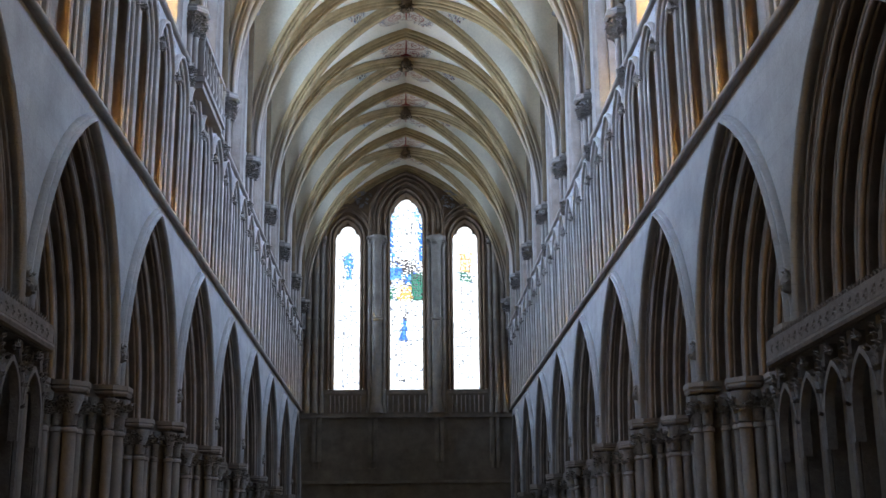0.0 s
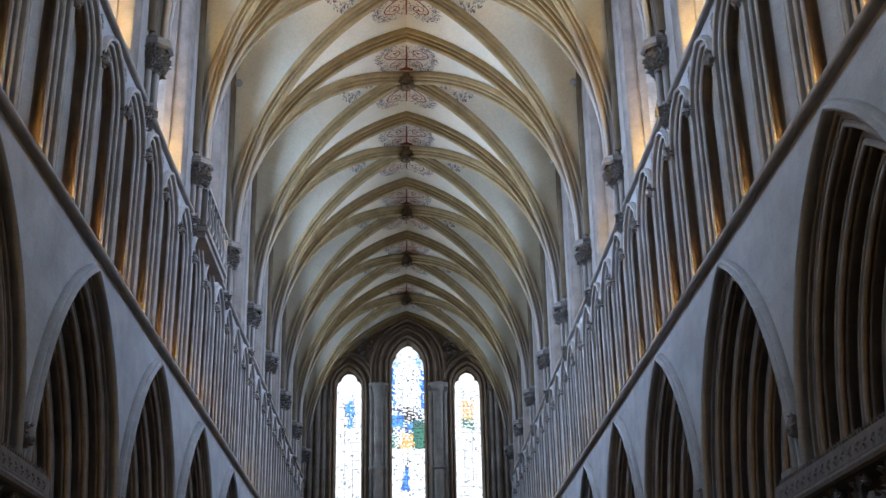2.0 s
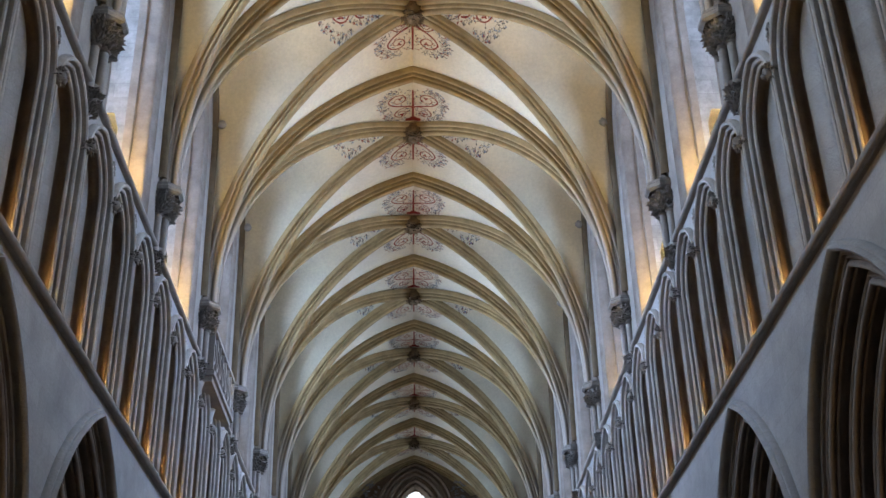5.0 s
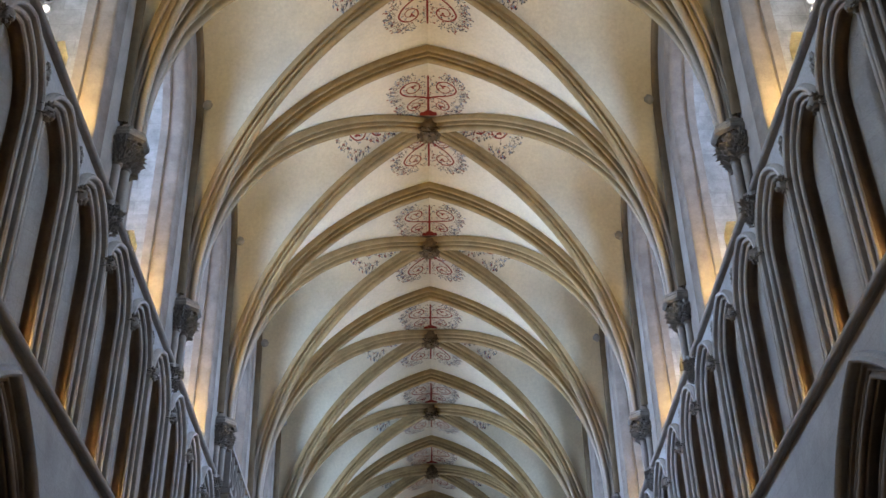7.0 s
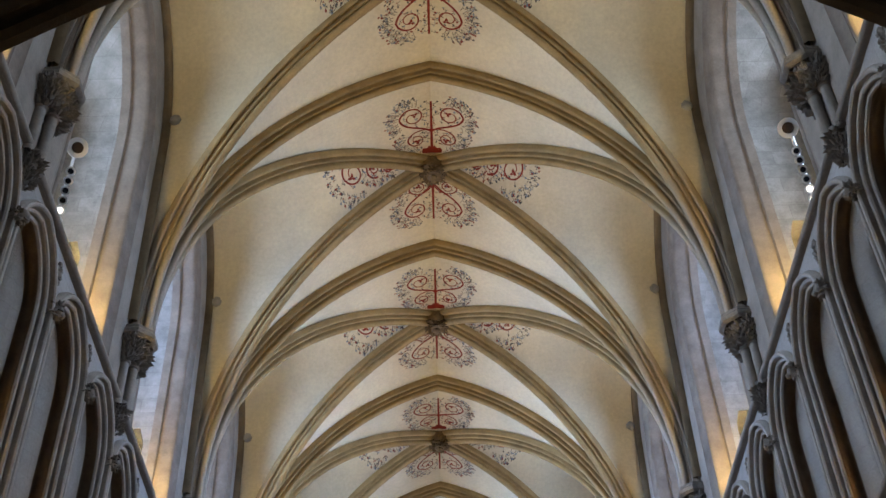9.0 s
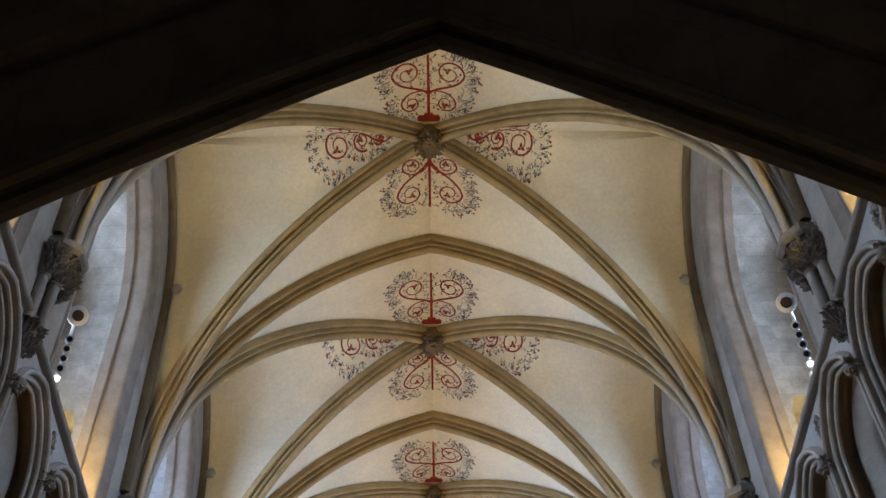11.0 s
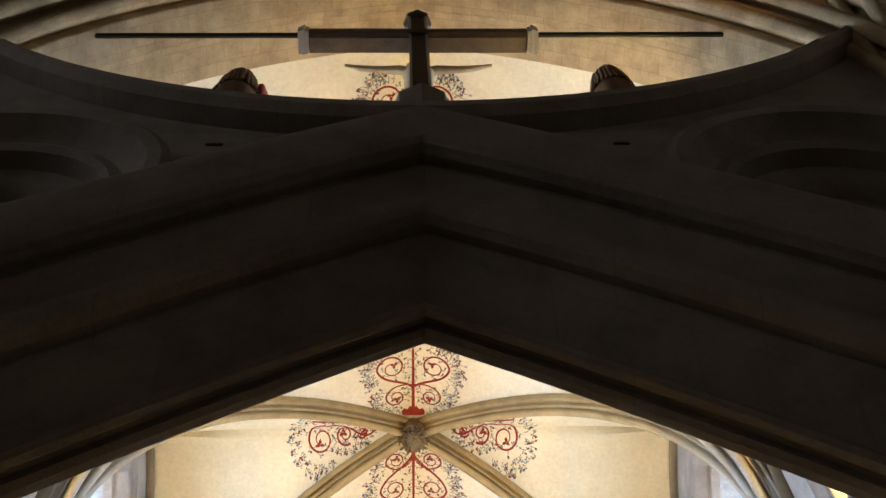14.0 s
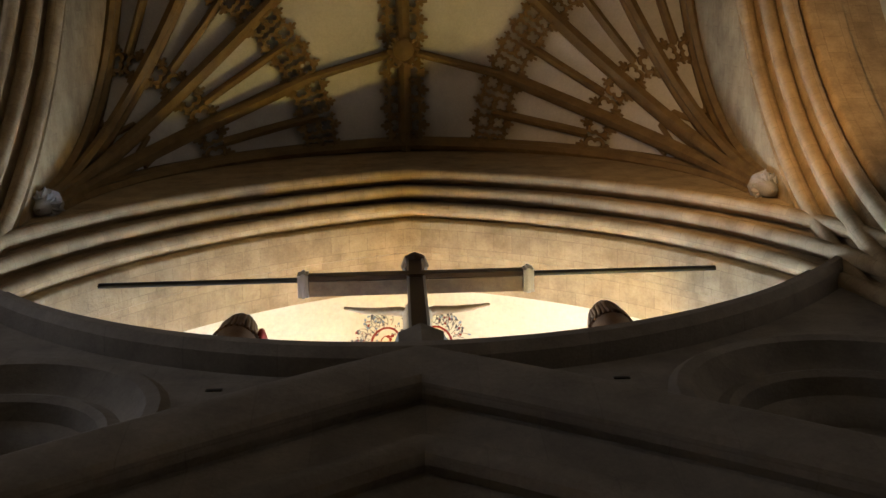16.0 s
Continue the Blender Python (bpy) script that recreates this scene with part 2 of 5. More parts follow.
    def lathe(self, profile, c=(0, 0, 0), n=14, slot=0):
        rings = [[(c[0] + r * math.cos(2 * math.pi * k / n), c[1] + r * math.sin(2 * math.pi * k / n), c[2] + z)
                  for k in range(n)] for r, z in profile]
        return self.skin(rings, closed=True, slot=slot)

    def sweep(self, path, profile, side=None, slot=0):
        """profile: (across, out) pairs; out points away from the path along side x tangent."""
        path = [Vector(p) for p in path]
        rings = []
        for i, p in enumerate(path):
            t = (path[min(i + 1, len(path) - 1)] - path[max(i - 1, 0)]).normalized()
            s = Vector(side) if side is not None else Vector((-t.y, t.x, 0)).normalized()
            o = t.cross(s).normalized()
            rings.append([p + s * a + o * b for a, b in profile])
        return self.skin(rings, slot=slot)

    def fill(self, loops, place, slot=0):
        """A flat face from an outline and its holes; place turns (u, v) into a point."""
        flat = [[Vector((u, v, 0)) for u, v in lp] for lp in loops]
        tris = tessellate_polygon(flat)
        pts = [p for lp in flat for p in lp]
        return self.add([place(p.x, p.y) for p in pts], [list(t) for t in tris], slot)

    def mesh(self, name="mesh", smooth=False):
        me = mesh_from(self.v, self.f, name, smooth)
        if any(self.m):
            me.polygons.foreach_set("material_index", self.m)
        return me


def shade(me, angle=40):
    me.polygons.foreach_set("use_smooth", [True] * len(me.polygons))
    me.set_sharp_from_angle(angle=radians(angle))
    return me


def arch(w, zs, rise, zb, inset=0.0, n=12):
    """A two-centred pointed arch as (u, z) from foot to foot, drawn in by inset."""
    R = (w * w + rise * rise) / (2 * w)
    a = R - w
    r = R - inset
    top = math.acos(min(1.0, a / r))
    right = [(r * math.cos(top * k / n) - a, zs + r * math.sin(top * k / n)) for k in range(n + 1)]
    right[-1] = (0.0, right[-1][1])
    pts = [(w - inset, zb)] + right
    return [(-u, z) for u, z in pts] + pts[::-1][1:]


def moulded(soup, w, zs, rise, zb, profile, n=12, slot=0):
    soup.skin([[(u, d, z) for u, z in arch(w, zs, rise, zb, i, n)] for i, d in profile], slot=slot)


def panel(soup, width, z0, z1, w, zs, rise, n=12, depth=0.0, inset=0.0):
    """The wall face round an arched opening that stands on the panel's foot."""
    a = arch(w, zs, rise, z0, inset, n)
    loop = [(-width / 2, z0)] + a + [(width / 2, z0), (width / 2, z1), (-width / 2, z1)]
    soup.fill([loop], lambda u, z: (u, depth, z))


def unwrap(me, across, length):
    """UVs in metres for a skinned strip: rings of `across` points, lengths along the ring."""
    uv = me.uv_layers.new(name="UVMap")
    co = [v.co for v in me.vertices]
    rings = len(co) // across
    u = [0.0]
    for k in range(1, across):
        u.append(u[-1] + (co[k] - co[k - 1]).length)
    v = [0.0]
    mid = across // 3
    for k in range(1, rings):
        v.append(v[-1] + (co[k * across + mid] - co[(k - 1) * across + mid]).length)
    for loop in me.loops:
        i = loop.vertex_index
        uv.data[loop.index].uv = (u[i % across] * length, v[i // across])
    return me


def roll(x, d, r, a0=180, a1=0, n=5):
    """Points of a round moulding, for profiles of (inset, depth)."""
    return [(x + r * math.cos(radians(a0 + (a1 - a0) * k / n)), d - r * math.sin(radians(a0 + (a1 - a0) * k / n))) for k in range(n + 1)]


def on_wall(s, y):
    """The pose that lays a panel on the wall at side s (-1, 1) of the nave."""
    return pose(s * HALF, y, 0, 0, 0, 90 if s < 0 else -90)


def holder(name, label, category="", kind="structure", group=""):
    return tagged(new(name), label, category, group, kind)

# ---- nave walls ----
floor_soup = Soup().box(-13, 13, -14, WEST + 1, -0.3, 0)
tagged(part("floor", floor_soup.mesh(), FLOOR), "worn grey stone flags of the nave floor", "floor", kind="structure")

# moulded arcade arch: many rolls and hollows stepping into the wall
D45 = math.sqrt(0.5)


def stepped(a, o):
    """(inset, depth) of a point a along and o out of the raking line of an arch's orders."""
    return ((a + o) * D45, (a - o) * D45)


prof = [(0.0, 0.0), (0.03, 0.0)]
for k in range(5):
    c = 0.15 + 0.295 * k
    for da, do, r in ((-0.068, -0.002, 0.024), (0.0, 0.045, 0.036), (0.068, -0.002, 0.024)):
        prof += [stepped(c + da - r * math.cos(radians(b)), do + r * math.sin(radians(b))) for b in range(-30, 211, 48)]
    if k < 4:
        prof += [stepped(c + 0.103, -0.05), stepped(c + 0.108, -0.12), stepped(c + 0.1475, -0.17), stepped(c + 0.187, -0.12), stepped(c + 0.192, -0.05)]
prof += [(1.08, 1.0), (1.08, 1.4)]
AW, AZ, AR = 2.28, 4.5, 3.62
so = Soup()
panel(so, BAY, 0, SILL_T - 0.1, AW, AZ, AR, 14)
SPANDREL = so.mesh("spandrel")
so = Soup()
moulded(so, AW, AZ, AR, AZ - 0.02, prof, 14)
ARCADE = shade(so.mesh("arcade_arch"), 50)
so = Soup()
moulded(so, AW, AZ, AR, AZ + 0.35, [(-0.16, 0.0), (-0.16, -0.06), (-0.13, -0.10), (-0.095, -0.10), (-0.08, -0.14), (-0.05, -0.165), (-0.02, -0.14), (-0.015, -0.09), (-0.05, -0.04), (-0.05, 0.0), (0.0, 0.01)], 14)
HOOD = shade(so.mesh("hood_mould"), 50)

# triforium lancet
TW, TZ, TR = 0.80, 11.22, 1.0
troll = [(-0.05, 0.0), (-0.05, -0.06), (-0.03, -0.09)] + roll(0.01, -0.08, 0.034, 180, -30, 5) + [(0.03, -0.02)]
troll += roll(0.075, 0.0, 0.032, 200, -60, 5) + [(0.085, 0.055)] + roll(0.125, 0.07, 0.03, 200, -80, 5)
thollow = [(0.125, 0.10), (0.08, 0.125), (0.035, 0.165), (0.02, 0.22), (0.035, 0.275), (0.07, 0.305), (0.105, 0.31)]
torder = [(0.105, 0.31), (0.115, 0.28), (0.13, 0.265), (0.15, 0.265), (0.35, 0.37), (0.39, 0.40), (0.415, 0.45), (0.415, 0.56)]
so = Soup()
panel(so, BAY / 3, SILL_T, STR_C, TW, TZ, TR, 8)
TRI_FACE = so.mesh("triforium_face")
so = Soup()
moulded(so, TW, TZ, TR, SILL_T, troll, 8)
TRI_ROLLS = shade(so.mesh("lancet_rolls"), 35)
so = Soup()
moulded(so, TW, TZ, TR, SILL_T, thollow, 8)
TRI_HOLLOW = shade(so.mesh("lancet_hollow"), 35)
so = Soup()
moulded(so, TW, TZ, TR, SILL_T, torder, 8)
TRI_ORDER = shade(so.mesh("lancet_order"), 35)
so = Soup()
panel(so, BAY / 3, SILL_T, STR_C, 0.365, 11.14, 0.62, 6, depth=0.556)
moulded(so, 0.365, 11.14, 0.62, SILL_T, [(0.0, 0.546), (0.02, 0.56), (0.02, 0.80), (-0.02, 0.80)], 6)
TRI_INNER = so.mesh("inner_lancet")

# clerestory opening
CW, CZ, CR = 1.70, 16.9, 2.6
cprof = [(0.0, 0.0), (0.05, 0.05), (0.20, 0.07)] + roll(0.26, 0.10, 0.05, 190, -10, 4) + [(0.34, 0.20), (0.35, 0.34), (0.40, 0.36), (0.43, 0.5), (0.43, 1.75)]
so = Soup()
panel(so, BAY, STR_C, ZR + 0.5, CW, CZ, CR, 12)
CLER_FACE = so.mesh("clerestory_face")
so = Soup()
moulded(so, CW, CZ, CR, STR_C, cprof[:-1], 12)
CLER_ARCH = shade(so.mesh("clerestory_moulding"), 50)
# plain reveal behind the mouldings, with the shouldered doors of the wall passage
so = Soup()
DZ = 15.2
moulded(so, CW, CZ, CR, DZ, cprof[-2:], 12)
door = [(0.62, STR_C), (0.62, 14.35), (0.72, 14.68), (1.10, 14.68), (1.20, 14.35), (1.20, STR_C)]
for u in (-1, 1):
    x = u * (CW - 0.43)
    so.fill([[(0.5, STR_C)] + door + [(1.75, STR_C), (1.75, DZ), (0.5, DZ)]], lambda d, z: (x, d, z))
    so.skin([[(x, d, z) for d, z in door], [(x + u * 0.9, d, z) for d, z in door]])
    so.fill([door], lambda d, z: (x + u * 0.9, d, z))
so.add([(-1.9, 0.4, STR_C + 0.02), (1.9, 0.4, STR_C + 0.02), (1.9, 1.75, STR_C + 0.1), (-1.9, 1.75, STR_C + 0.1)], [[0, 1, 2, 3]])
CLER_REVEAL = shade(so.mesh("clerestory_reveal"), 50)
so = Soup()
for u in (-1.05, -0.36, 0.36, 1.05):
    so.rod((u, 1.78, STR_C), (u, 1.78, 18.2 if abs(u) > 1 else 19.0), 0.07, n=8)
for z in (14.2, 16.0, 17.4):
    so.box(-1.1, 1.1, 1.74, 1.82, z - 0.03, z + 0.03)
CLER_BARS = so.mesh("window_tracery")

so = Soup().box(-BAY / 2, BAY / 2, -0.10, 0.1, SILL_T - 0.10, SILL_T)
so.rod((-BAY / 2, -0.09, SILL_T - 0.06), (BAY / 2, -0.09, SILL_T - 0.06), 0.055)
STRING = shade(so.mesh("string_course"), 40)
so = Soup().box(-BAY / 2 + 0.12, BAY / 2 - 0.12, -0.05, 0.1, STR_C - 0.05, STR_C + 0.03)
so.rod((-BAY / 2 + 0.12, -0.06, STR_C), (BAY / 2 - 0.12, -0.06, STR_C), 0.05)
STRING_C = shade(so.mesh("string_course"), 40)


def head_stop(seed):
    so = Soup()
    rn = random.Random(seed)
    so.lump((0, -0.12, 11.36), (0.075, 0.11, 0.11), seed, 8, 0.12)
    so.lump((0, -0.20, 11.30), (0.035, 0.05, 0.045), seed + 9, 6, 0.2)
    for k in range(16):
        a, h = rn.uniform(0, 6.28), rn.uniform(-0.6, 0.7)
        d = (math.cos(a), -0.2 + 0.5 * h, math.sin(a))
        so.spray((0.06 * d[0], -0.12 + 0.08 * h, 11.37 + 0.09 * d[2]), d, 0.075, rn)
    so.rod((0, 0.02, 11.48), (0, -0.08, 11.44), 0.07)
    return shade(so.mesh("carved_stop"), 60)


STOPS = [head_stop(k) for k in range(5)]
so = Soup()
for k in range(9):
    a = 2 * math.pi * k / 9
    so.lump((0.07 * math.cos(a), -0.015, 12.02 + 0.15 * math.sin(a)), (0.035, 0.03, 0.045), k, 5, 0.3)
so.lump((0, -0.015, 12.02), (0.04, 0.04, 0.06), 77, 5, 0.3)
ROUNDEL = shade(so.mesh("foliage_roundel"), 60)
so = Soup().box(-0.06, 0.06, 0.38, 0.44, SILL_T + 0.01, SILL_T + 0.05)
SILL_LAMP = so.mesh("sill_lamp")

for s, nm in ((-1, "wall_south"), (1, "wall_north")):
    wall = holder(nm, "pale limewashed nave wall of arcade, triforium and clerestory", "wall")
    for i in range(NB):
        yc = Y0 + (i + 0.5) * BAY
        m = on_wall(s, yc)
        part("spandrel", SPANDREL, WALL, wall, m=m)
        # arch coloured darker than the wall to carry the shade of its soffits
        part("arcade_arch", ARCADE, MOULD, wall, "deeply moulded pointed arch with shade put into its darker colour", m=m)
        part("hood_mould", HOOD, WALL, wall, m=m)
        part("string_course", STRING, SHAFT, wall, m=m)
        part("string_course", STRING_C, SHAFT, wall, m=m)
        part("clerestory_face", CLER_FACE, SHAFT, wall, m=m)
        part("clerestory_reveal", CLER_REVEAL, REVEAL, wall, m=m)
        part("clerestory_moulding", CLER_ARCH, MOULD, wall, m=m)
        part("window_tracery", CLER_BARS, SHAFT, wall, m=m)
        for k in (-1, 0, 1):
            mk = on_wall(s, yc + k * BAY / 3)
            part("triforium_face", TRI_FACE, WALL, wall, m=mk)
            part("lancet_rolls", TRI_ROLLS, PILE, wall, m=mk)
            part("lancet_hollow", TRI_HOLLOW, HOLLOW, wall, "deep hollow with its shade put into a brown colour", m=mk)
            part("lancet_order", TRI_ORDER, WALL, wall, m=mk)
            part("inner_lancet", TRI_INNER, WALL, wall, m=mk)
            part("foliage_roundel", ROUNDEL, CARVED, wall, m=on_wall(s, yc + (k - 0.5) * BAY / 3 + 0.0))
            if not (k == -1 and i == 0):
                part("carved_stop", STOPS[(i * 3 + k + (s > 0) * 2) % 5], CARVED, wall, "small carved head stop", m=on_wall(s, yc + (k - 0.5) * BAY / 3))
            part("sill_lamp", SILL_LAMP, SILLGLOW, wall, "small amber uplight", m=on_wall(s, yc + (k + 0.2) * BAY / 3))
    # solid core: triforium passage back, wall tops and aisle side
    core = Soup()
    x = s * (HALF + 2.3)
    core.box(min(x, x + s * 0.3), max(x, x + s * 0.3), Y0 - 0.6, WEST, 8.0, STR_C)
    core.box(min(s * 5.9, s * 7.5), max(s * 5.9, s * 7.5), Y0 - 0.6, WEST, STR_C - 0.25, STR_C - 0.02)
    core.box(min(s * 4.95, s * 7.5), max(s * 4.95, s * 7.5), Y0 - 0.6, WEST, 8.2, 8.5)
    core.box(min(s * 6.8, s * 7.0), max(s * 6.8, s * 7.0), Y0 - 0.6, WEST, ZR - 0.9, ZR + 0.6)
    for i in range(NB + 1):
        y = Y0 + i * BAY
        core.box(min(s * 6.3, s * 7.0), max(s * 6.3, s * 7.0), y - 1.4, y + 1.4, STR_C, ZR + 0.6)
    part("wall_core", core.mesh(), SHAFT, wall)

# large carved heads where the arcade hoods meet
so = Soup()
so.lump((0, -0.12, 5.02), (0.095, 0.11, 0.14), 12, 10, 0.08)
so.lump((0, -0.21, 4.99), (0.028, 0.045, 0.045), 14, 6, 0.15)
so.lump((0, -0.19, 4.93), (0.045, 0.04, 0.025), 16, 6, 0.15)
curls = random.Random(15)
for k in range(22):
    a = curls.uniform(-0.4, 3.54)
    so.spray((0.09 * math.cos(a), -0.10 + 0.06 * curls.uniform(-1, 1), 5.05 + 0.09 * math.sin(a)), (math.cos(a), -0.3, math.sin(a)), 0.07, curls)
so.rod((0, 0.03, 5.0), (0, -0.1, 5.02), 0.12, 0.1)
HEAD = shade(so.mesh("carved_head"), 60)
for s in (-1, 1):
    for i in range(1, NB):
        o = part("carved_head", HEAD, CARVED, m=on_wall(s, Y0 + i * BAY))
        tagged(o, "carved stone head where two arch hoods meet", "carved head", "hood stop heads")

# aisles beyond the arcades
for s, nm in ((-1, "aisle_south"), (1, "aisle_north")):
    a = Soup()
    a.box(min(s * 11, s * 11.5), max(s * 11, s * 11.5), Y0 - 1, WEST, 0, 8.5)
    a.box(min(s * 6.3, s * 11.5), max(s * 6.3, s * 11.5), Y0 - 1, WEST, 8.02, 8.19)
    for i in range(NB + 1):
        path = [(s * (6.2 + 4.8 * t), Y0 + i * BAY, 4.6 + 3.4 * math.sin(math.pi * t) ** 0.6) for t in (k / 12 for k in range(13))]
        a.sweep(path, [(-0.2, 0), (-0.2, 0.25), (0.2, 0.25), (0.2, 0)], (0, 1, 0))
    tagged(part(nm, a.mesh(), ASHLAR), "dim golden stone aisle with plain vault ribs", "aisle", kind="structure")

# ---- piers ----
PX, PY = 1.12, 1.30            # half diagonals of a pier's diamond plan
corners = [(PX, 0), (0, PY), (-PX, 0), (0, -PY)]
spots = []                     # x, y, radius scale of each shaft: eight groups of three, then single ones between
for (x0, y0), (x1, y1) in zip(corners, corners[1:] + corners[:1]):
    ex, ey = x1 - x0, y1 - y0
    L = math.hypot(ex, ey)
    ex, ey = ex / L, ey / L
    nx, ny = ey, -ex
    for t, turn in ((0.0, True), (0.5, False)):
        x, y = x0 + (x1 - x0) * t, y0 + (y1 - y0) * t
        if turn:
            r = math.hypot(x, y)
            mx, my = x / r, y / r
        else:
            mx, my = nx, ny
        tx, ty = -my, mx
        for side, out, q in ((-1, -0.02, 1.0), (0, 0.08, 1.25), (1, -0.02, 1.0)):
            spots.append((x + tx * 0.19 * side + mx * (out - 0.02), y + ty * 0.19 * side + my * (out - 0.02), q))
for (x0, y0), (x1, y1) in zip(corners, corners[1:] + corners[:1]):
    for t in (0.25, 0.75):
        spots.append(((x0 + (x1 - x0) * t) * 0.985, (y0 + (y1 - y0) * t) * 0.985, 0.8))
PIER_CORE = Soup().skin([[(x * 0.93, y * 0.93, z) for x, y in corners] for z in (0, 3.8)], closed=True).mesh("core")
PIER_SHAFT = shade(Soup().lathe([(0.13, 0), (0.13, 0.15), (0.085, 0.25), (0.085, 3.66), (0.108, 3.68), (0.108, 3.72), (0.085, 3.75)], n=10).mesh("shaft"), 40)
so = Soup()
rnd = random.Random(5)
so.skin([[(x * q, y * q, z) for x, y in corners] for q, z in ((0.93, 3.74), (0.95, 3.95), (1.0, 4.24))], closed=True)
for j, (x, y, q) in enumerate(spots):
    so.lathe([(0.085 * q, 3.78), (0.10 * q, 3.98), (0.155 * q, 4.22), (0.155 * q, 4.26)], (x, y, 0), n=8)
    for k in range(10):
        a = math.atan2(y, x) + rnd.uniform(-1.5, 1.5)
        h = rnd.random()
        so.spray((x + (0.08 + 0.06 * h) * q * math.cos(a), y + (0.08 + 0.06 * h) * q * math.sin(a), 3.92 + 0.25 * h), (math.cos(a), math.sin(a), 0.8), 0.10, rnd)
PIER_CAP = shade(so.mesh("capital"), 60)
so = Soup()
for j in range(1, 24, 3):
    (ax, ay, _), (cx, cy, _), (bx, by, _) = spots[j - 1], spots[j], spots[j + 1]
    L = math.hypot(bx - ax, by - ay)
    tx, ty = (bx - ax) / L, (by - ay) / L
    mx, my = ty, -tx
    block = [(-0.37, -0.35), (-0.37, -0.02), (-0.19, 0.19), (0.19, 0.19), (0.37, -0.02), (0.37, -0.35)]
    e = 0.002 * (j % 5)
    rings = [[(cx + tx * u * k + mx * v * k, cy + ty * u * k + my * v * k, z) for u, v in block] for k, z in ((0.80, 4.30), (0.92, 4.34), (0.92, 4.36), (0.88, 4.375), (0.97, 4.40), (0.97, 4.47 + e))]
    so.skin(rings, closed=True)
    so.add(rings[-1], [[0, 1, 2, 3, 4, 5]])
so.skin([[(x * 0.98, y * 0.98, z) for x, y in corners] for z in (4.22, 4.465)], closed=True)
PIER_ABACUS = so.mesh("abacus")
for s in (-1, 1):
    for i in range(NB + 1):
        pier = tagged(new("pier"), "grey stone pier of clustered shafts with leafy capital", "pier", "nave piers")
        pier.matrix_basis = pose(s * 5.95, Y0 + i * BAY, 0)
        part("core", PIER_CORE, DARK, pier)
        part("capital", PIER_CAP, CARVED, pier, "carved stiff-leaf capital")
        part("abacus", PIER_ABACUS, SHAFT, pier)
        for x, y, q in spots:
            part("shaft", PIER_SHAFT, SHAFT, pier, m=pose(x, y, 0) @ Matrix.Diagonal((q, q, 1.0, 1.0)))

# ---- vault shafts on the walls ----
so = Soup()
rnd = random.Random(9)
for k in range(60):
    a, h = rnd.uniform(-1.6, 1.6), rnd.random()
    r = 0.08 + 0.09 * h
    so.spray((r * math.sin(a), -0.03 - r * math.cos(a) * 0.8, 11.92 + 0.40 * h), (math.sin(a), -math.cos(a), 0.5), 0.085, rnd)
so.lathe([(0.02, 11.9), (0.12, 12.05), (0.16, 12.35), (0.18, 12.42)], (0, 0, 0), n=10)
CORBEL = shade(so.mesh("corbel"), 60)
so = Soup()
SHAFTS3 = ((-0.17, -0.04), (0, -0.14), (0.17, -0.04))
for k in range(80):
    a, h = rnd.uniform(-1.7, 1.7), rnd.random()
    r = 0.18 + 0.11 * h
    so.spray((r * math.sin(a) * 1.15, -0.05 - r * math.cos(a) * 0.95, 13.08 + 0.38 * h), (math.sin(a), -math.cos(a), 0.45), 0.125, rnd)
so.lathe([(0.15, 13.08), (0.19, 13.3), (0.28, 13.56)], (0, -0.02, 0), n=12)
CAPITAL = shade(so.mesh("capital"), 60)
oct_ring = [(0.37 * math.cos(a), -0.06 + 0.40 * math.sin(a)) for a in (math.pi / 8 + math.pi / 4 * k for k in range(8))]
so = Soup().skin([[(x * q, y * q, z) for x, y in oct_ring] for q, z in ((0.86, 13.54), (1.0, 13.58), (1.0, 13.65), (0.93, 13.69), (0.93, 13.74), (0.5, 13.75))], closed=True)
ABACUS = so.mesh("abacus")
VSHAFT = shade(Soup().lathe([(0.075, 12.3), (0.075, 13.06), (0.098, 13.08), (0.098, 13.12), (0.075, 13.14), (0.075, 13.4)], n=10).mesh("shaft"), 40)
for s in (-1, 1):
    for i in range(NB + 1):
        vs = tagged(new("vault_shaft"), "triple grey wall shaft with leafy corbel and capital", "wall shaft", "vault shafts")
        y = Y0 + i * BAY + (0.1 if i == 0 else -0.1 if i == NB else 0)
        vs.matrix_basis = on_wall(s, y)
        part("corbel", CORBEL, CARVED, vs, "bunched stone foliage corbel")
        part("capital", CAPITAL, CARVED, vs, "carved stiff-leaf capital")
        part("abacus", ABACUS, CARVED, vs)
        for u, d in SHAFTS3:
            part("shaft", VSHAFT, SHAFT, vs, m=pose(u, d, 0))

# ---- nave vault ----
XS = 4.84                      # where the ribs spring
DX, DY = XS, BAY / 2


def along(span, z):
    """How far along a pointed rib of that half span, from its middle, the height z lies."""
    rise = ZR - ZS
    R = (span * span + rise * rise) / (2 * span)
    h = max(0.0, min(rise, z - ZS))
    return max(0.0, math.sqrt(max(0.0, R * R - h * h)) - (R - span))


DIAG = math.hypot(DX, DY)


def wall_rib(z):
    """Half opening, along the wall, of the stilted wall rib at height z."""
    z1, w = 17.6, DY - 0.42
    if z <= z1:
        return w + 0.18 * (z1 - z) / (z1 - ZS)
    rise = ZR - 0.15 - z1
    R = (w * w + rise * rise) / (2 * w)
    h = min(rise, z - z1)
    return max(0.0, math.sqrt(max(0.0, R * R - h * h)) - (R - w))


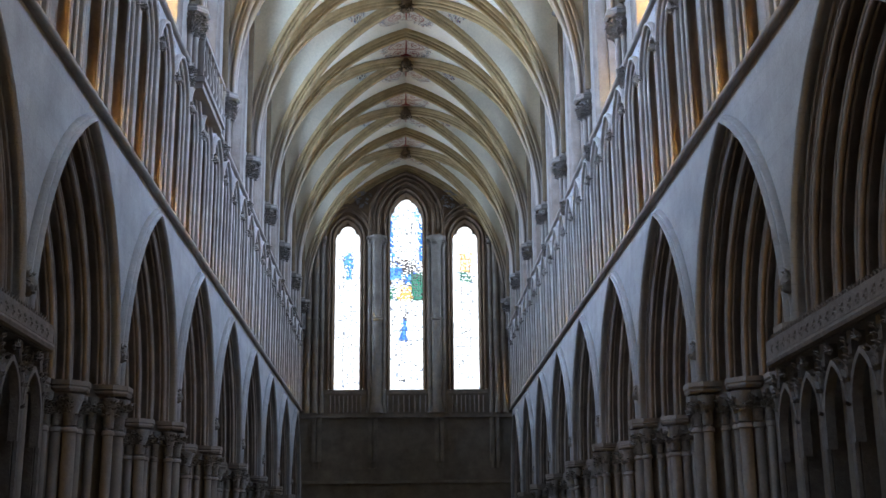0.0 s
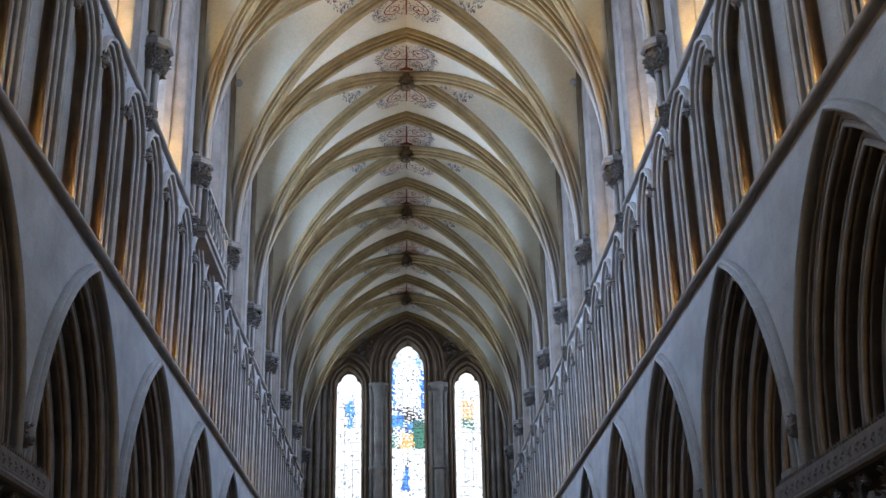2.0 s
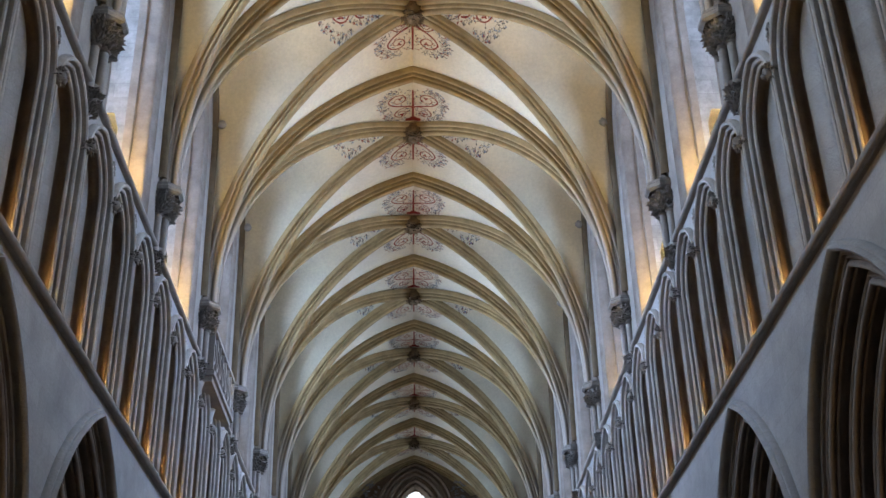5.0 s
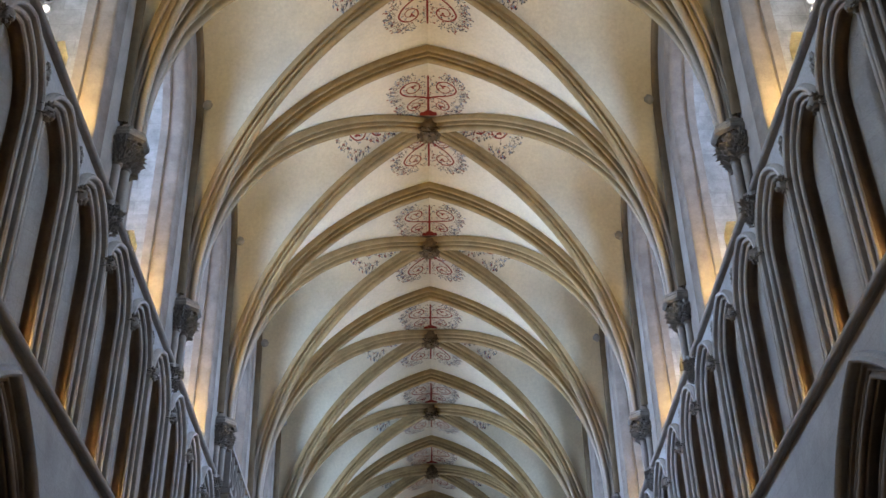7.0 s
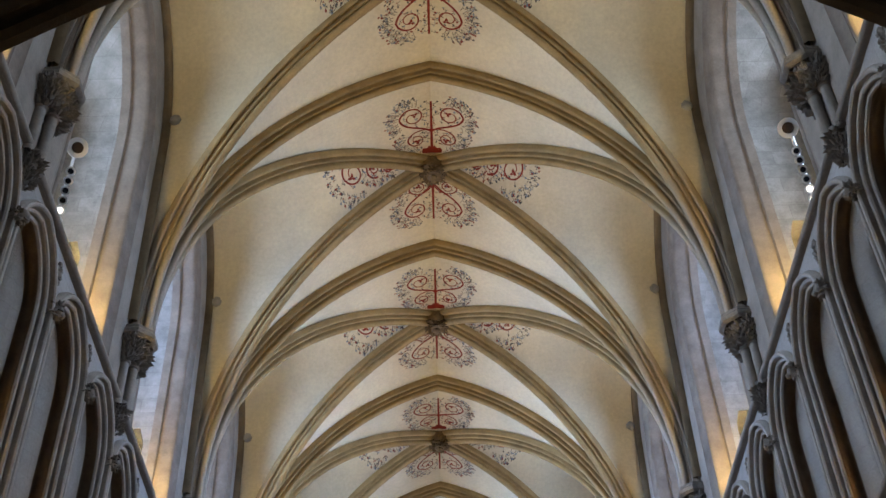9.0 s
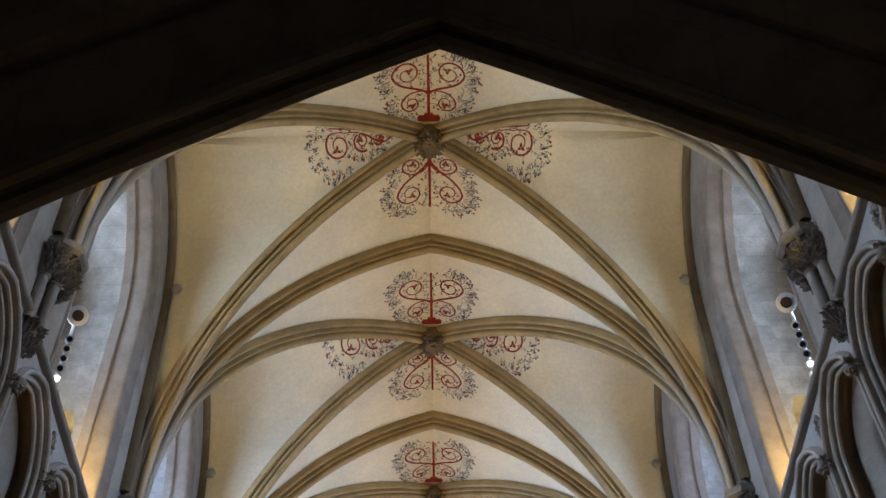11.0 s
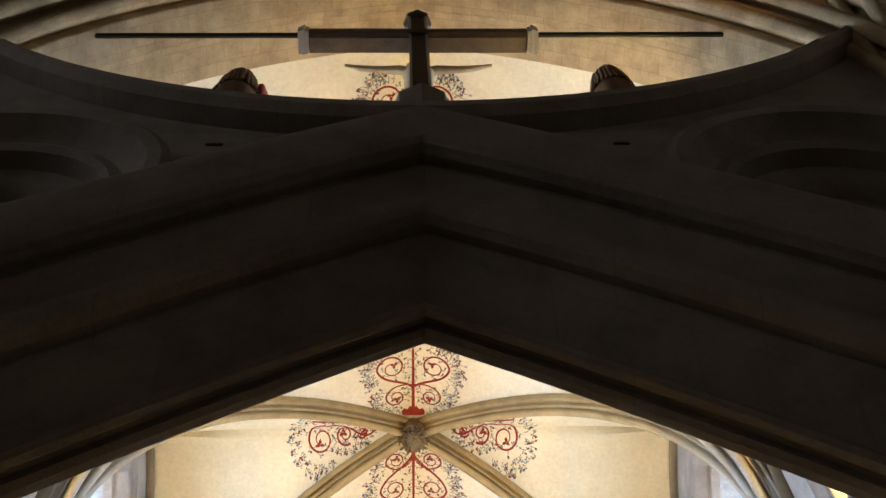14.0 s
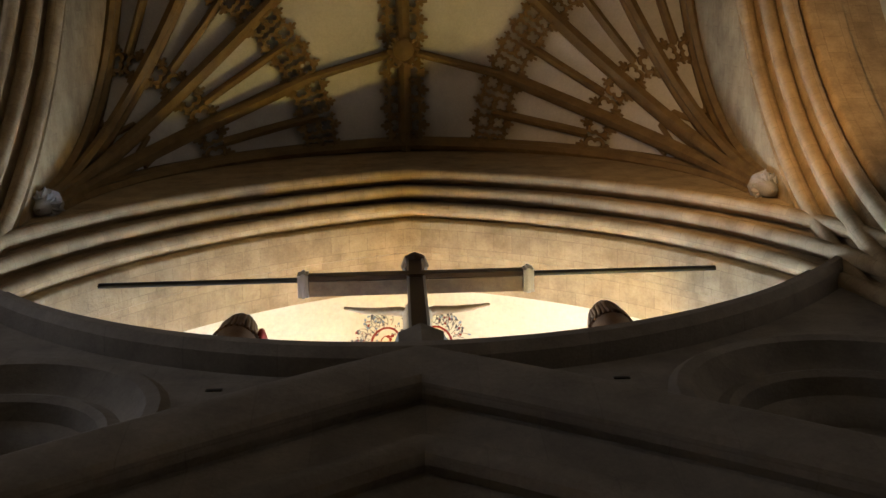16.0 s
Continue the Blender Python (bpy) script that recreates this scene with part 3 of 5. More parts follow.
def web_z(x, y):
    """Height of the web at x, y from the boss."""
    u, v = abs(x), abs(y)
    lo, hi = ZS, ZR
    for _ in range(40):
        z = (lo + hi) / 2
        rho = along(DIAG, z) / DIAG
        xd, yd = DX * rho, DY * rho
        if v * DX > u * DY:
            xt = along(DX, z)
            f = xd + (xt - xd) * (v - yd) / max(1e-6, DY - yd) if v >= yd else 1e9
            inside = f > u
        else:
            wv = wall_rib(z)
            f = yd + (wv - yd) * (u - xd) / max(1e-6, HALF - xd) if u >= xd else 1e9
            inside = f > v
        if inside:
            lo = z
        else:
            hi = z
    return lo


so = Soup()
NZ, NK = 22, 8
hs = [ZS + (ZR - ZS) * math.sin(math.pi / 2 * k / NZ) for k in range(NZ + 1)]
for sx in (-1, 1):
    for sy in (-1, 1):
        main, side = [], []
        for z in hs:
            rho = along(DIAG, z) / DIAG
            a, b, c = (along(DX, z), DY), (DX * rho, DY * rho), (HALF + 0.02, wall_rib(z))
            main.append([(sx * (a[0] + (b[0] - a[0]) * k / NK), sy * (a[1] + (b[1] - a[1]) * k / NK), z + 0.06) for k in range(NK + 1)])
            side.append([(sx * (b[0] + (c[0] - b[0]) * k / NK), sy * (b[1] + (c[1] - b[1]) * k / NK), z + 0.06) for k in range(NK + 1)])
        so.skin(main)
        so.skin(side)
VAULT = shade(so.mesh("nave_vault"), 30)

RIBL = [(-0.18, -0.05), (-0.18, 0.065), (-0.17, 0.09), (-0.148, 0.102), (-0.126, 0.09), (-0.118, 0.062), (-0.10, 0.052), (-0.085, 0.075), (-0.098, 0.13), (-0.095, 0.165), (-0.072, 0.182),
        (-0.052, 0.172), (-0.044, 0.155), (-0.04, 0.19), (-0.062, 0.225), (-0.06, 0.268), (-0.036, 0.297), (0, 0.308)]
RIBP = RIBL + [(-a, b) for a, b in RIBL[-2::-1]]


def rib_path(p0, span, n=26):
    """From the springing at p0 = (x, y) over the middle to the far springing."""
    out = []
    for k in range(-n, n + 1):
        t = 1 - abs(k) / n
        z = ZS + (ZR - ZS) * math.sin(math.pi / 2 * t)
        r = along(span, z) / span * (1 if k > 0 else -1)
        out.append(Vector((p0[0] * r, p0[1] * r, z)))
    foot = Vector((0, 0, 0.13))
    return [out[0] - foot] + out + [out[-1] - foot]


def rib(p0, span):
    path = rib_path(p0, span)
    side = Vector((-p0[1], p0[0], 0)).normalized()
    half = len(path) // 2
    so = Soup()
    rings = []
    for i, p in enumerate(path):
        a, b = path[max(i - 1, 0)], path[min(i + 1, len(path) - 1)]
        if i == half:
            o = Vector((0, 0, -1)) * 1.0
        else:
            t = (b - a).normalized() if abs(i - half) > 1 else ((path[i] - path[i - 1]) if i < half else (path[i + 1] - path[i])).normalized()
            o = t.cross(side)
            if o.z > 0 or (abs(o.z) < 0.2 and o.dot(Vector((p.x, p.y, 0))) > 0):
                o = -o
        rings.append([p + side * q + o * r for q, r in RIBP])
    so.skin(rings)
    return shade(so.mesh("rib"), 40)


TRANS = rib((DX, 0), DX)
DIAG1, DIAG2 = rib((DX, DY), DIAG), rib((DX, -DY), DIAG)
wp = []
for k in range(-30, 31):
    t = 1 - abs(k) / 30
    z = ZS + (ZR - 0.15 - ZS) * math.sin(math.pi / 2 * t)
    wp.append((0, wall_rib(z) * (1 if k > 0 else -1), z))
so = Soup()
rings = []
for j, p in enumerate(wp):
    a, b = Vector(wp[max(j - 1, 0)]), Vector(wp[min(j + 1, 60)])
    t = (b - a).normalized()
    o = Vector((0, -t.z, t.y))
    rings.append([(q * 1.15, p[1] - o.y * r * 0.8, p[2] - o.z * r * 0.8) for q, r in [(-0.02, -0.10), (0.05, -0.16), (0.09, -0.13), (0.06, -0.07), (0.03, -0.05), (0.06, 0.0), (0.11, 0.0), (0.13, 0.05), (0.09, 0.10), (0.0, 0.1)]])
so.skin(rings)
WALLRIB = shade(so.mesh("wall_rib"), 50)
so = Soup().lump((0.22, 0, 0), (0.13, 0.12, 0.13), 3, 9, 0.1)
so.rod((0.0, 0, 0), (0.2, 0, 0), 0.06)
KNOB = shade(so.mesh("rib_knob"), 60)

# carved boss
so = Soup().lathe([(0.02, -0.32), (0.14, -0.31), (0.2, -0.25), (0.22, -0.12), (0.2, 0.0)], n=12)
curls = random.Random(8)
for k in range(40):
    a, h = curls.uniform(0, 6.28), curls.random()
    so.spray(((0.08 + 0.11 * h) * math.cos(a), (0.08 + 0.11 * h) * math.sin(a), -0.31 + 0.12 * h * h), (math.cos(a), math.sin(a), -0.6), 0.08, curls)
so.lump((0, 0, -0.33), (0.07, 0.07, 0.05), 4, 6, 0.3)
BOSS = shade(so.mesh("boss"), 60)


# painted scrolls, as thin ribbons lying on the web
class Scroll:
    def __init__(self, seed, place):
        self.so, self.rnd, self.place = Soup(), random.Random(seed), place

    def ribbon(self, pts, w0, w1, slot=0):
        left, right = [], []
        n = len(pts)
        for i, (x, y) in enumerate(pts):
            ax, ay = pts[max(i - 1, 0)]
            bx, by = pts[min(i + 1, n - 1)]
            L = math.hypot(bx - ax, by - ay) or 1
            w = w0 + (w1 - w0) * i / (n - 1)
            nx, ny = -(by - ay) / L * w / 2, (bx - ax) / L * w / 2
            left.append(self.place(x + nx, y + ny))
            right.append(self.place(x - nx, y - ny))
        self.so.skin([left, right], slot=slot)

    def leaf(self, x, y, r, slot, ang=None):
        a0 = self.rnd.uniform(0, 6.28) if ang is None else ang
        k = [(1.5, 0), (0.4, 0.8), (-0.6, 0.55), (-0.6, -0.55), (0.4, -0.8)]
        self.so.add([self.place(x + r * (p * math.cos(a0) - q * math.sin(a0)), y + r * (p * math.sin(a0) + q * math.cos(a0))) for p, q in k],
                    [[0, 1, 2, 3, 4]], slot)

    def spiral(self, c, r, a0, turns, hand, w=0.034):
        pts = []
        n = 34
        for k in range(n + 1):
            t = k / n
            a = a0 + hand * (turns + 0.35) * 2 * math.pi * t
            rr = r * (1 - 0.74 * t ** 0.9)
            pts.append((c[0] + rr * math.cos(a), c[1] + rr * math.sin(a)))
        self.ribbon(pts, w, w * 0.4)
        self.heart(*pts[-1], 0.052)
        for k in range(2, n - 8, 3):
            x, y = pts[k]
            self.twig(x, y, math.atan2(y - c[1], x - c[0]) + hand * 0.9, 0.10)
        for k in range(4, n - 14, 6):
            x, y = pts[k]
            self.twig(x, y, math.atan2(c[1] - y, c[0] - x) + hand * 0.7, 0.07)

    def heart(self, x, y, r):
        """A three-lobed red leaf."""
        for a in (0.6, 2.7, 4.7):
            self.leaf(x + 0.5 * r * math.cos(a), y + 0.5 * r * math.sin(a), r * 0.62, 0, a)

    def twig(self, x, y, a, L):
        """A fine curling stalk with small leaves on both sides."""
        bend = self.rnd.choice((-1, 1)) * self.rnd.uniform(0.5, 1.5)
        pts = [(x, y)]
        for k in range(6):
            b = a + bend * (k / 5) ** 1.3
            pts.append((pts[-1][0] + L / 5.5 * math.cos(b), pts[-1][1] + L / 5.5 * math.sin(b)))
        self.ribbon(pts, 0.010, 0.006, 1)
        q = self.rnd.random()
        self.leaf(*pts[-1], 0.022, 0 if q < 0.25 else 1 if q < 0.65 else 2, a + bend)
        for k, e in ((2, 1), (4, -1)):
            if self.rnd.random() < 0.75:
                b = a + bend * (k / 5) + e * 1.0
                self.leaf(pts[k][0] + 0.026 * math.cos(b), pts[k][1] + 0.026 * math.sin(b), 0.013, self.rnd.choice((1, 1, 2, 0)), b)

    def bezier(self, p, w0, w1, slot=0, n=16):
        pts = []
        for k in range(n + 1):
            t = k / n
            q = [(1 - t) ** 3, 3 * t * (1 - t) ** 2, 3 * t * t * (1 - t), t ** 3]
            pts.append((sum(a * b[0] for a, b in zip(q, p)), sum(a * b[1] for a, b in zip(q, p))))
        self.ribbon(pts, w0, w1, slot)
        return pts

    def fan(self, c, r, a0, a1, n, L):
        for k in range(n):
            a = a0 + (a1 - a0) * (k + 0.5) / n
            x, y = c[0] + r * math.cos(a), c[1] + r * math.sin(a)
            self.twig(x, y, a + self.rnd.uniform(-0.25, 0.25), L * self.rnd.uniform(0.8, 1.35))
            if k % 2:
                self.twig(x, y, a + 0.7, L * 0.8)

    def mesh(self):
        return self.so.mesh("painted_scroll")


def lay(x, y):
    return (x, y, web_z(x, y) + 0.052)


def tree(seed, sy, up):
    """A red scrolling tree on the ridge; up: its branches part high above the stem's foot."""
    sc = Scroll(seed, lambda x, y: lay(1.12 * x, sy * (1.12 * y - 0.03)))
    sc.ribbon([(0, 0.34 + 0.07 * k) for k in range(18)], 0.054, 0.036)
    if up:
        sc.ribbon([(-0.17, 0.37), (-0.09, 0.345), (0.0, 0.335), (0.09, 0.345), (0.17, 0.37)], 0.12, 0.12)
        for u in (-0.15, -0.05, 0.05, 0.15):
            sc.leaf(u, 0.40 - 0.3 * abs(u), 0.055, 0, math.pi / 2)
    for h in (-1, 1):
        a = 0 if h > 0 else math.pi
        if up:
            sc.bezier([(0, 0.80), (h * 0.12, 0.98), (h * 0.50, 0.92), (h * 0.585, 1.22)], 0.042, 0.036)
            sc.spiral((h * 0.345, 1.22), 0.24, a, 1.0, h, 0.036)
            sc.bezier([(0, 0.86), (h * 0.10, 0.88), (h * 0.36, 0.92), (h * 0.44, 0.70)], 0.022, 0.030)
            sc.spiral((h * 0.28, 0.66), 0.165, a + h * 0.25, 1.0, -h, 0.030)
            base, tip = (h * 0.345, 1.20), (h * 0.29, 0.66)
        else:
            sc.bezier([(0, 0.50), (h * 0.06, 0.80), (h * 0.50, 0.85), (h * 0.56, 1.20)], 0.042, 0.036)
            sc.spiral((h * 0.335, 1.18), 0.225, a, 1.0, h, 0.036)
            sc.bezier([(0, 0.56), (h * 0.05, 0.82), (h * 0.36, 0.88), (h * 0.46, 0.66)], 0.022, 0.030)
            sc.spiral((h * 0.295, 0.63), 0.17, a + h * 0.2, 1.0, -h, 0.030)
            base, tip = (h * 0.345, 1.16), (h * 0.30, 0.64)
        sc.fan(base, 0.27, a - h * 0.9, a + h * 1.9, 13, 0.14)
        sc.fan(base, 0.36, a - h * 0.8, a + h * 1.55, 17, 0.13)
        sc.fan(tip, 0.20, a - h * 1.8, a + h * 0.7, 9, 0.12)
        sc.fan(tip, 0.29, a - h * 1.1, a + h * 0.45, 9, 0.12)
        for k in range(7):
            sc.twig(h * 0.02, 0.62 + 0.14 * k, a + h * sc.rnd.uniform(0.2, 1.0), 0.11)
    return sc.mesh()


def side_scroll(seed, sx):
    sc = Scroll(seed, lambda x, y: lay(sx * (0.14 + 1.15 * x), 1.18 * y))
    sc.bezier([(0.50, 0.02), (0.75, 0.28), (0.92, -0.22), (1.28, -0.06)], 0.025, 0.035)
    sc.spiral((1.36, 0.14), 0.24, -1.9, 1.15, 1, 0.038)
    sc.spiral((0.98, 0.08), 0.15, 2.2, 1.1, -1, 0.035)
    sc.spiral((0.70, 0.05), 0.09, 0.5, 1.0, 1, 0.03)
    sc.ribbon([(0.5 + 0.125 * k, -0.13 - 0.012 * k) for k in range(9)], 0.035, 0.04)
    for c, r, a0, a1, n in (((1.36, 0.14), 0.33, -1.3, 2.3, 15), ((1.36, 0.14), 0.43, -1.1, 2.0, 17), ((0.98, 0.06), 0.21, 0.6, 2.6, 7),
                            ((0.98, 0.06), 0.22, 3.6, 5.6, 6), ((0.70, 0.05), 0.13, 0.5, 5.5, 7), ((1.15, -0.05), 0.12, 3.4, 6.0, 5)):
        sc.fan(c, r, a0, a1, n, 0.085)
    return sc.mesh()


SCROLLS = [tree(1, -1, True), tree(2, 1, False), side_scroll(3, -1), side_scroll(4, 1)]


def vault_bay(m, first=False, name="nave_vault"):
    v = tagged(part(name, VAULT, WEB), "cream plastered ribbed vault with red painted scrolls", "vault", "vault bays", "structure")
    v.matrix_basis = m
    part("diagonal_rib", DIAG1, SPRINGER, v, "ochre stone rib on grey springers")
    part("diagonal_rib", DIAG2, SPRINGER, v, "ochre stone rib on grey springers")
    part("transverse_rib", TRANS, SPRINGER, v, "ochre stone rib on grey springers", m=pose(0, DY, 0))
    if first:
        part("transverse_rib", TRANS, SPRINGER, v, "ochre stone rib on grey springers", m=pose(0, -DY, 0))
    part("wall_rib", WALLRIB, WALLRIBSTONE, v, "thin brown stone wall rib", m=pose(-HALF, 0, 0))
    part("wall_rib", WALLRIB, WALLRIBSTONE, v, "thin brown stone wall rib", m=pose(HALF, 0, 0, 0, 0, 180))
    for e in (-1, 1):
        for u in (-1, 1):
            part("rib_knob", KNOB, WALL, v, "small pale carved knob", m=pose(e * HALF, u * (wall_rib(18.4) + 0.02), 18.4, 0, 0, 0 if e < 0 else 180))
    part("boss", BOSS, BOSSTONE, v, "dark carved leafy boss", m=pose(0, 0, ZR - 0.02) @ Matrix.Diagonal((1.35, 1.35, 1.2, 1.0)))
    for me in SCROLLS:
        part("painted_scroll", me, [RED, SLATE, PALEBLUE], v, "red scrolls with grey-blue leaves")
    return v


for i in range(NB):
    vault_bay(pose(0, Y0 + (i + 0.5) * BAY, 0), i == 0)

# roof slab over everything, closing the place
tagged(part("roof", Soup().box(-14, 14, -14, WEST + 1, 24.6, 25).mesh(), DARK), "plain roof above the vaults", "roof", kind="structure")

# ---- west wall ----
west = holder("wall_west", "dim stone west wall with three tall stained glass lancets", "wall")
LANCETS = ((-2.79, 0.60, 16.75, 0.88), (0.03, 0.78, 17.75, 1.24), (2.87, 0.61, 16.75, 0.88))
WSILL = 9.5


def lancet_outline(c, w, zs, rise, inset=0.0, n=8):
    return [(c + u, z) for u, z in arch(w, zs, rise, WSILL, inset, n)]


so = Soup()
holes = [lancet_outline(c, w + 0.22, zs, rise + 0.25) for c, w, zs, rise in LANCETS]
outer = [(-HALF - 0.1, 8.26), (HALF + 0.1, 8.26), (HALF + 0.1, 21.2), (-HALF - 0.1, 21.2)]
so.fill([outer] + holes, lambda u, z: (u, 0.0, z))
so.box(-HALF, HALF, 0.0, 0.5, 0, 8.26)
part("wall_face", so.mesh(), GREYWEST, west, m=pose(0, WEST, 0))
for c, w, zs, rise in LANCETS:
    so = Soup()
    pr = [(-0.1, -0.03)] + roll(-0.03, -0.05, 0.06, 180, 0, 4) + [(0.06, 0.1)] + roll(0.12, 0.12, 0.05, 190, 0, 4) + [(0.2, 0.3), (0.23, 0.75)]
    rings = [[(c + u, d, z) for u, z in arch(w + 0.22, zs, rise + 0.25, WSILL, i, 8)] for i, d in pr]
    so.skin(rings)
    so.add([(c - w - 0.2, 0, WSILL), (c + w + 0.2, 0, WSILL), (c + w + 0.2, 0.75, WSILL), (c - w - 0.2, 0.75, WSILL)], [[0, 1, 2, 3]])
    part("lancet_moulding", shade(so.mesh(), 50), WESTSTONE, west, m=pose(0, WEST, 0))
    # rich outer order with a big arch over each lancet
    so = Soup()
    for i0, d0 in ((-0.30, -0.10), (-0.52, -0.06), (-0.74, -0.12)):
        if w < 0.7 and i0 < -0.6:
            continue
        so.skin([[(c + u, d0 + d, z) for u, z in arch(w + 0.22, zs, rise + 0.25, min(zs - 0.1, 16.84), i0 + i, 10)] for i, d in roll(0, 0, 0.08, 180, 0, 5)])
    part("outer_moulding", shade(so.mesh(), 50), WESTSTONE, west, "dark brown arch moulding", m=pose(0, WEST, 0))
# shafts between the lancets
for x, r in ((-4.55, 0.13), (-4.22, 0.15), (-3.92, 0.1), (-1.68, 0.11), (-1.36, 0.25), (-1.06, 0.11), (1.14, 0.11), (1.44, 0.25), (1.76, 0.11), (3.98, 0.1), (4.26, 0.15), (4.58, 0.13)):
    so = Soup().lathe([(r * 1.4, 8.4), (r * 1.2, 8.7), (r, 8.8), (r, 12.72), (r * 1.2, 12.76), (r * 1.2, 12.86), (r, 12.9), (r, 16.25), (r * 1.1, 16.35), (r * 1.5, 16.7), (r * 1.6, 16.74), (r * 1.6, 16.84)], (x, 0, 0), n=12)
    foliage = random.Random(int(x * 100))
    for k in range(14):
        a = foliage.uniform(-2.8, -0.3)
        so.spray((x + r * math.cos(a), r * math.sin(a), 16.4 + 0.3 * foliage.random()), (math.cos(a), math.sin(a), 0.6), 0.12, foliage)
    part("shaft", shade(so.mesh(), 50), DARK, west, m=pose(0, WEST - 0.06, 0))
# brown stone tympanum over the lancets, with sunk foliage patches
so = Soup()
tops = [[(c + u, z) for u, z in arch(w + 0.24, zs, rise + 0.27, 16.86, 0, 8)] for c, w, zs, rise in LANCETS]
loop = [(-HALF - 0.1, 16.86)]
for t in tops:
    loop += [(u, max(z, 16.86)) for u, z in t]
loop += [(HALF + 0.1, 16.86), (HALF + 0.1, 21.2), (-HALF - 0.1, 21.2)]
so.fill([loop], lambda u, z: (u, -0.012, z))
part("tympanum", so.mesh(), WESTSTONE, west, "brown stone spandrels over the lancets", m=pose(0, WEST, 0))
for x in (-2.05, 2.1):
    so = Soup()
    for k in range(22):
        a, h = foliage.uniform(0, 6.28), foliage.random() ** 0.5
        so.spray((x + 0.36 * h * math.cos(a), -0.05, 18.75 + 0.42 * h * math.sin(a)), (math.cos(a), -0.5, math.sin(a)), 0.15, foliage)
    part("foliage_panel", so.mesh(), TOMB, west, "carved foliage patch", m=pose(0, WEST, 0))
# blind arcade under the sills, strings and buttress strips below
so = Soup()
so.box(-HALF, HALF, -0.16, 0.0, 8.20, 8.34)
so.box(-HALF, HALF, -0.10, 0.0, 5.22, 5.36)
so.box(-HALF, HALF, -0.07, 0.0, 9.30, 9.42)
for x in (-4.2, -3.95, -1.65, -1.40, 1.40, 1.65, 3.95, 4.2):
    so.box(x - 0.09, x + 0.09, -0.15, 0.0, 6.2, 8.2)
    so.box(x - 0.05, x + 0.05, -0.08, 0.0, 5.9, 6.2)
part("string_course", so.mesh(), DARK, west, m=pose(0, WEST, 0))
so = Soup()
for c, w, _, _ in LANCETS:
    n = 7
    for k in range(n + 1):
        x = c + (k / n - 0.5) * 2 * (w + 0.1)
        so.rod((x, -0.05, 8.45), (x, -0.05, 9.22), 0.035, n=6)
part("blind_arcade", so.mesh(), SHAFT, west, m=pose(0, WEST, 0))


def tint(name, color):
    m = bpy.data.materials.new(name)
    m.use_nodes = True
    n, l = m.node_tree.nodes, m.node_tree.links
    t = n.new("ShaderNodeBsdfTransparent")
    t.inputs["Color"].default_value = (*color, 1)
    l.new(t.outputs["BSDF"], n["Material Output"].inputs["Surface"])
    return m


GLASS = [tint("clear_glass", (0.97, 0.98, 1.0)), tint("blue_glass", (0.02, 0.17, 0.62)), tint("green_glass", (0.004, 0.20, 0.12)),
         tint("amber_glass", (0.80, 0.46, 0.10)), tint("brown_glass", (0.05, 0.035, 0.035)), tint("pale_glass", (0.20, 0.26, 0.34)), tint("lead", (0.03, 0.03, 0.035)),
         tint("grey_lead", (0.26, 0.27, 0.30)), tint("milky_glass", (0.62, 0.66, 0.72)), tint("sky_blue_glass", (0.10, 0.42, 0.80))]


def glass_color(j, u, z, rnd):
    """Which glass lies at u (-1 to 1 across) and z (0 to 1 up) of lancet j."""
    q = rnd.random()
    if j == 0 and 0.66 < z < 0.83:
        body = 0.30 - 0.10 * math.sin((z - 0.66) * 40)
        if abs(u - 0.1) < body:
            return 9 if q < 0.55 else 1 if q < 0.8 else 2 if q < 0.86 else 0
        if abs(u) < 0.62 and q < 0.18:
            return 5
    if j == 1:
        if 0.46 < z < 0.67:
            if z < 0.535 and abs(u + 0.1) < 0.42:
                return 3 if q < 0.6 else 0
            if u > 0.28 and z < 0.60:
                return 2 if q < 0.75 else 6
            if u < -0.3 and z < 0.53:
                return 2 if q < 0.3 else 5 if q < 0.5 else 0
            if u < -0.25 and 0.57 < z < 0.635 or abs(u - 0.15) < 0.25 and 0.55 < z < 0.59:
                return 9 if q < 0.5 else 1
            if abs(u - 0.05) < 0.35 and z > 0.60:
                return 4 if q < 0.6 else 0
            return 4 if q < 0.3 else 1 if q < 0.42 else 5 if q < 0.5 else 0
        if 0.64 < z < 0.88 and abs(u) > 0.76:
            return 1 if q < 0.5 else 9 if q < 0.75 else 0
        if 0.88 <= z < 0.95 and abs(u) > 0.5:
            return 9 if q < 0.3 else 8
        if 0.25 < z < 0.36 and abs(u + 0.22 - 1.2 * (z - 0.25)) < 0.10 + 0.14 * (0.36 - z) / 0.11:
            return 1 if q < 0.8 else 9
        if 0.36 <= z < 0.41 and abs(u + 0.1) < 0.1:
            return 4 if q < 0.5 else 0
    if j == 2:
        if 0.71 < z < 0.82 and abs(u) < 0.5:
            return 3 if q < 0.62 else 8 if q < 0.75 else 0
        if 0.645 < z <= 0.71 and abs(u) < 0.45:
            return 2 if q < 0.45 else 5 if q < 0.6 else 0
    return 6 if q < 0.015 else 5 if q < 0.06 else 8 if q < 0.2 else 0


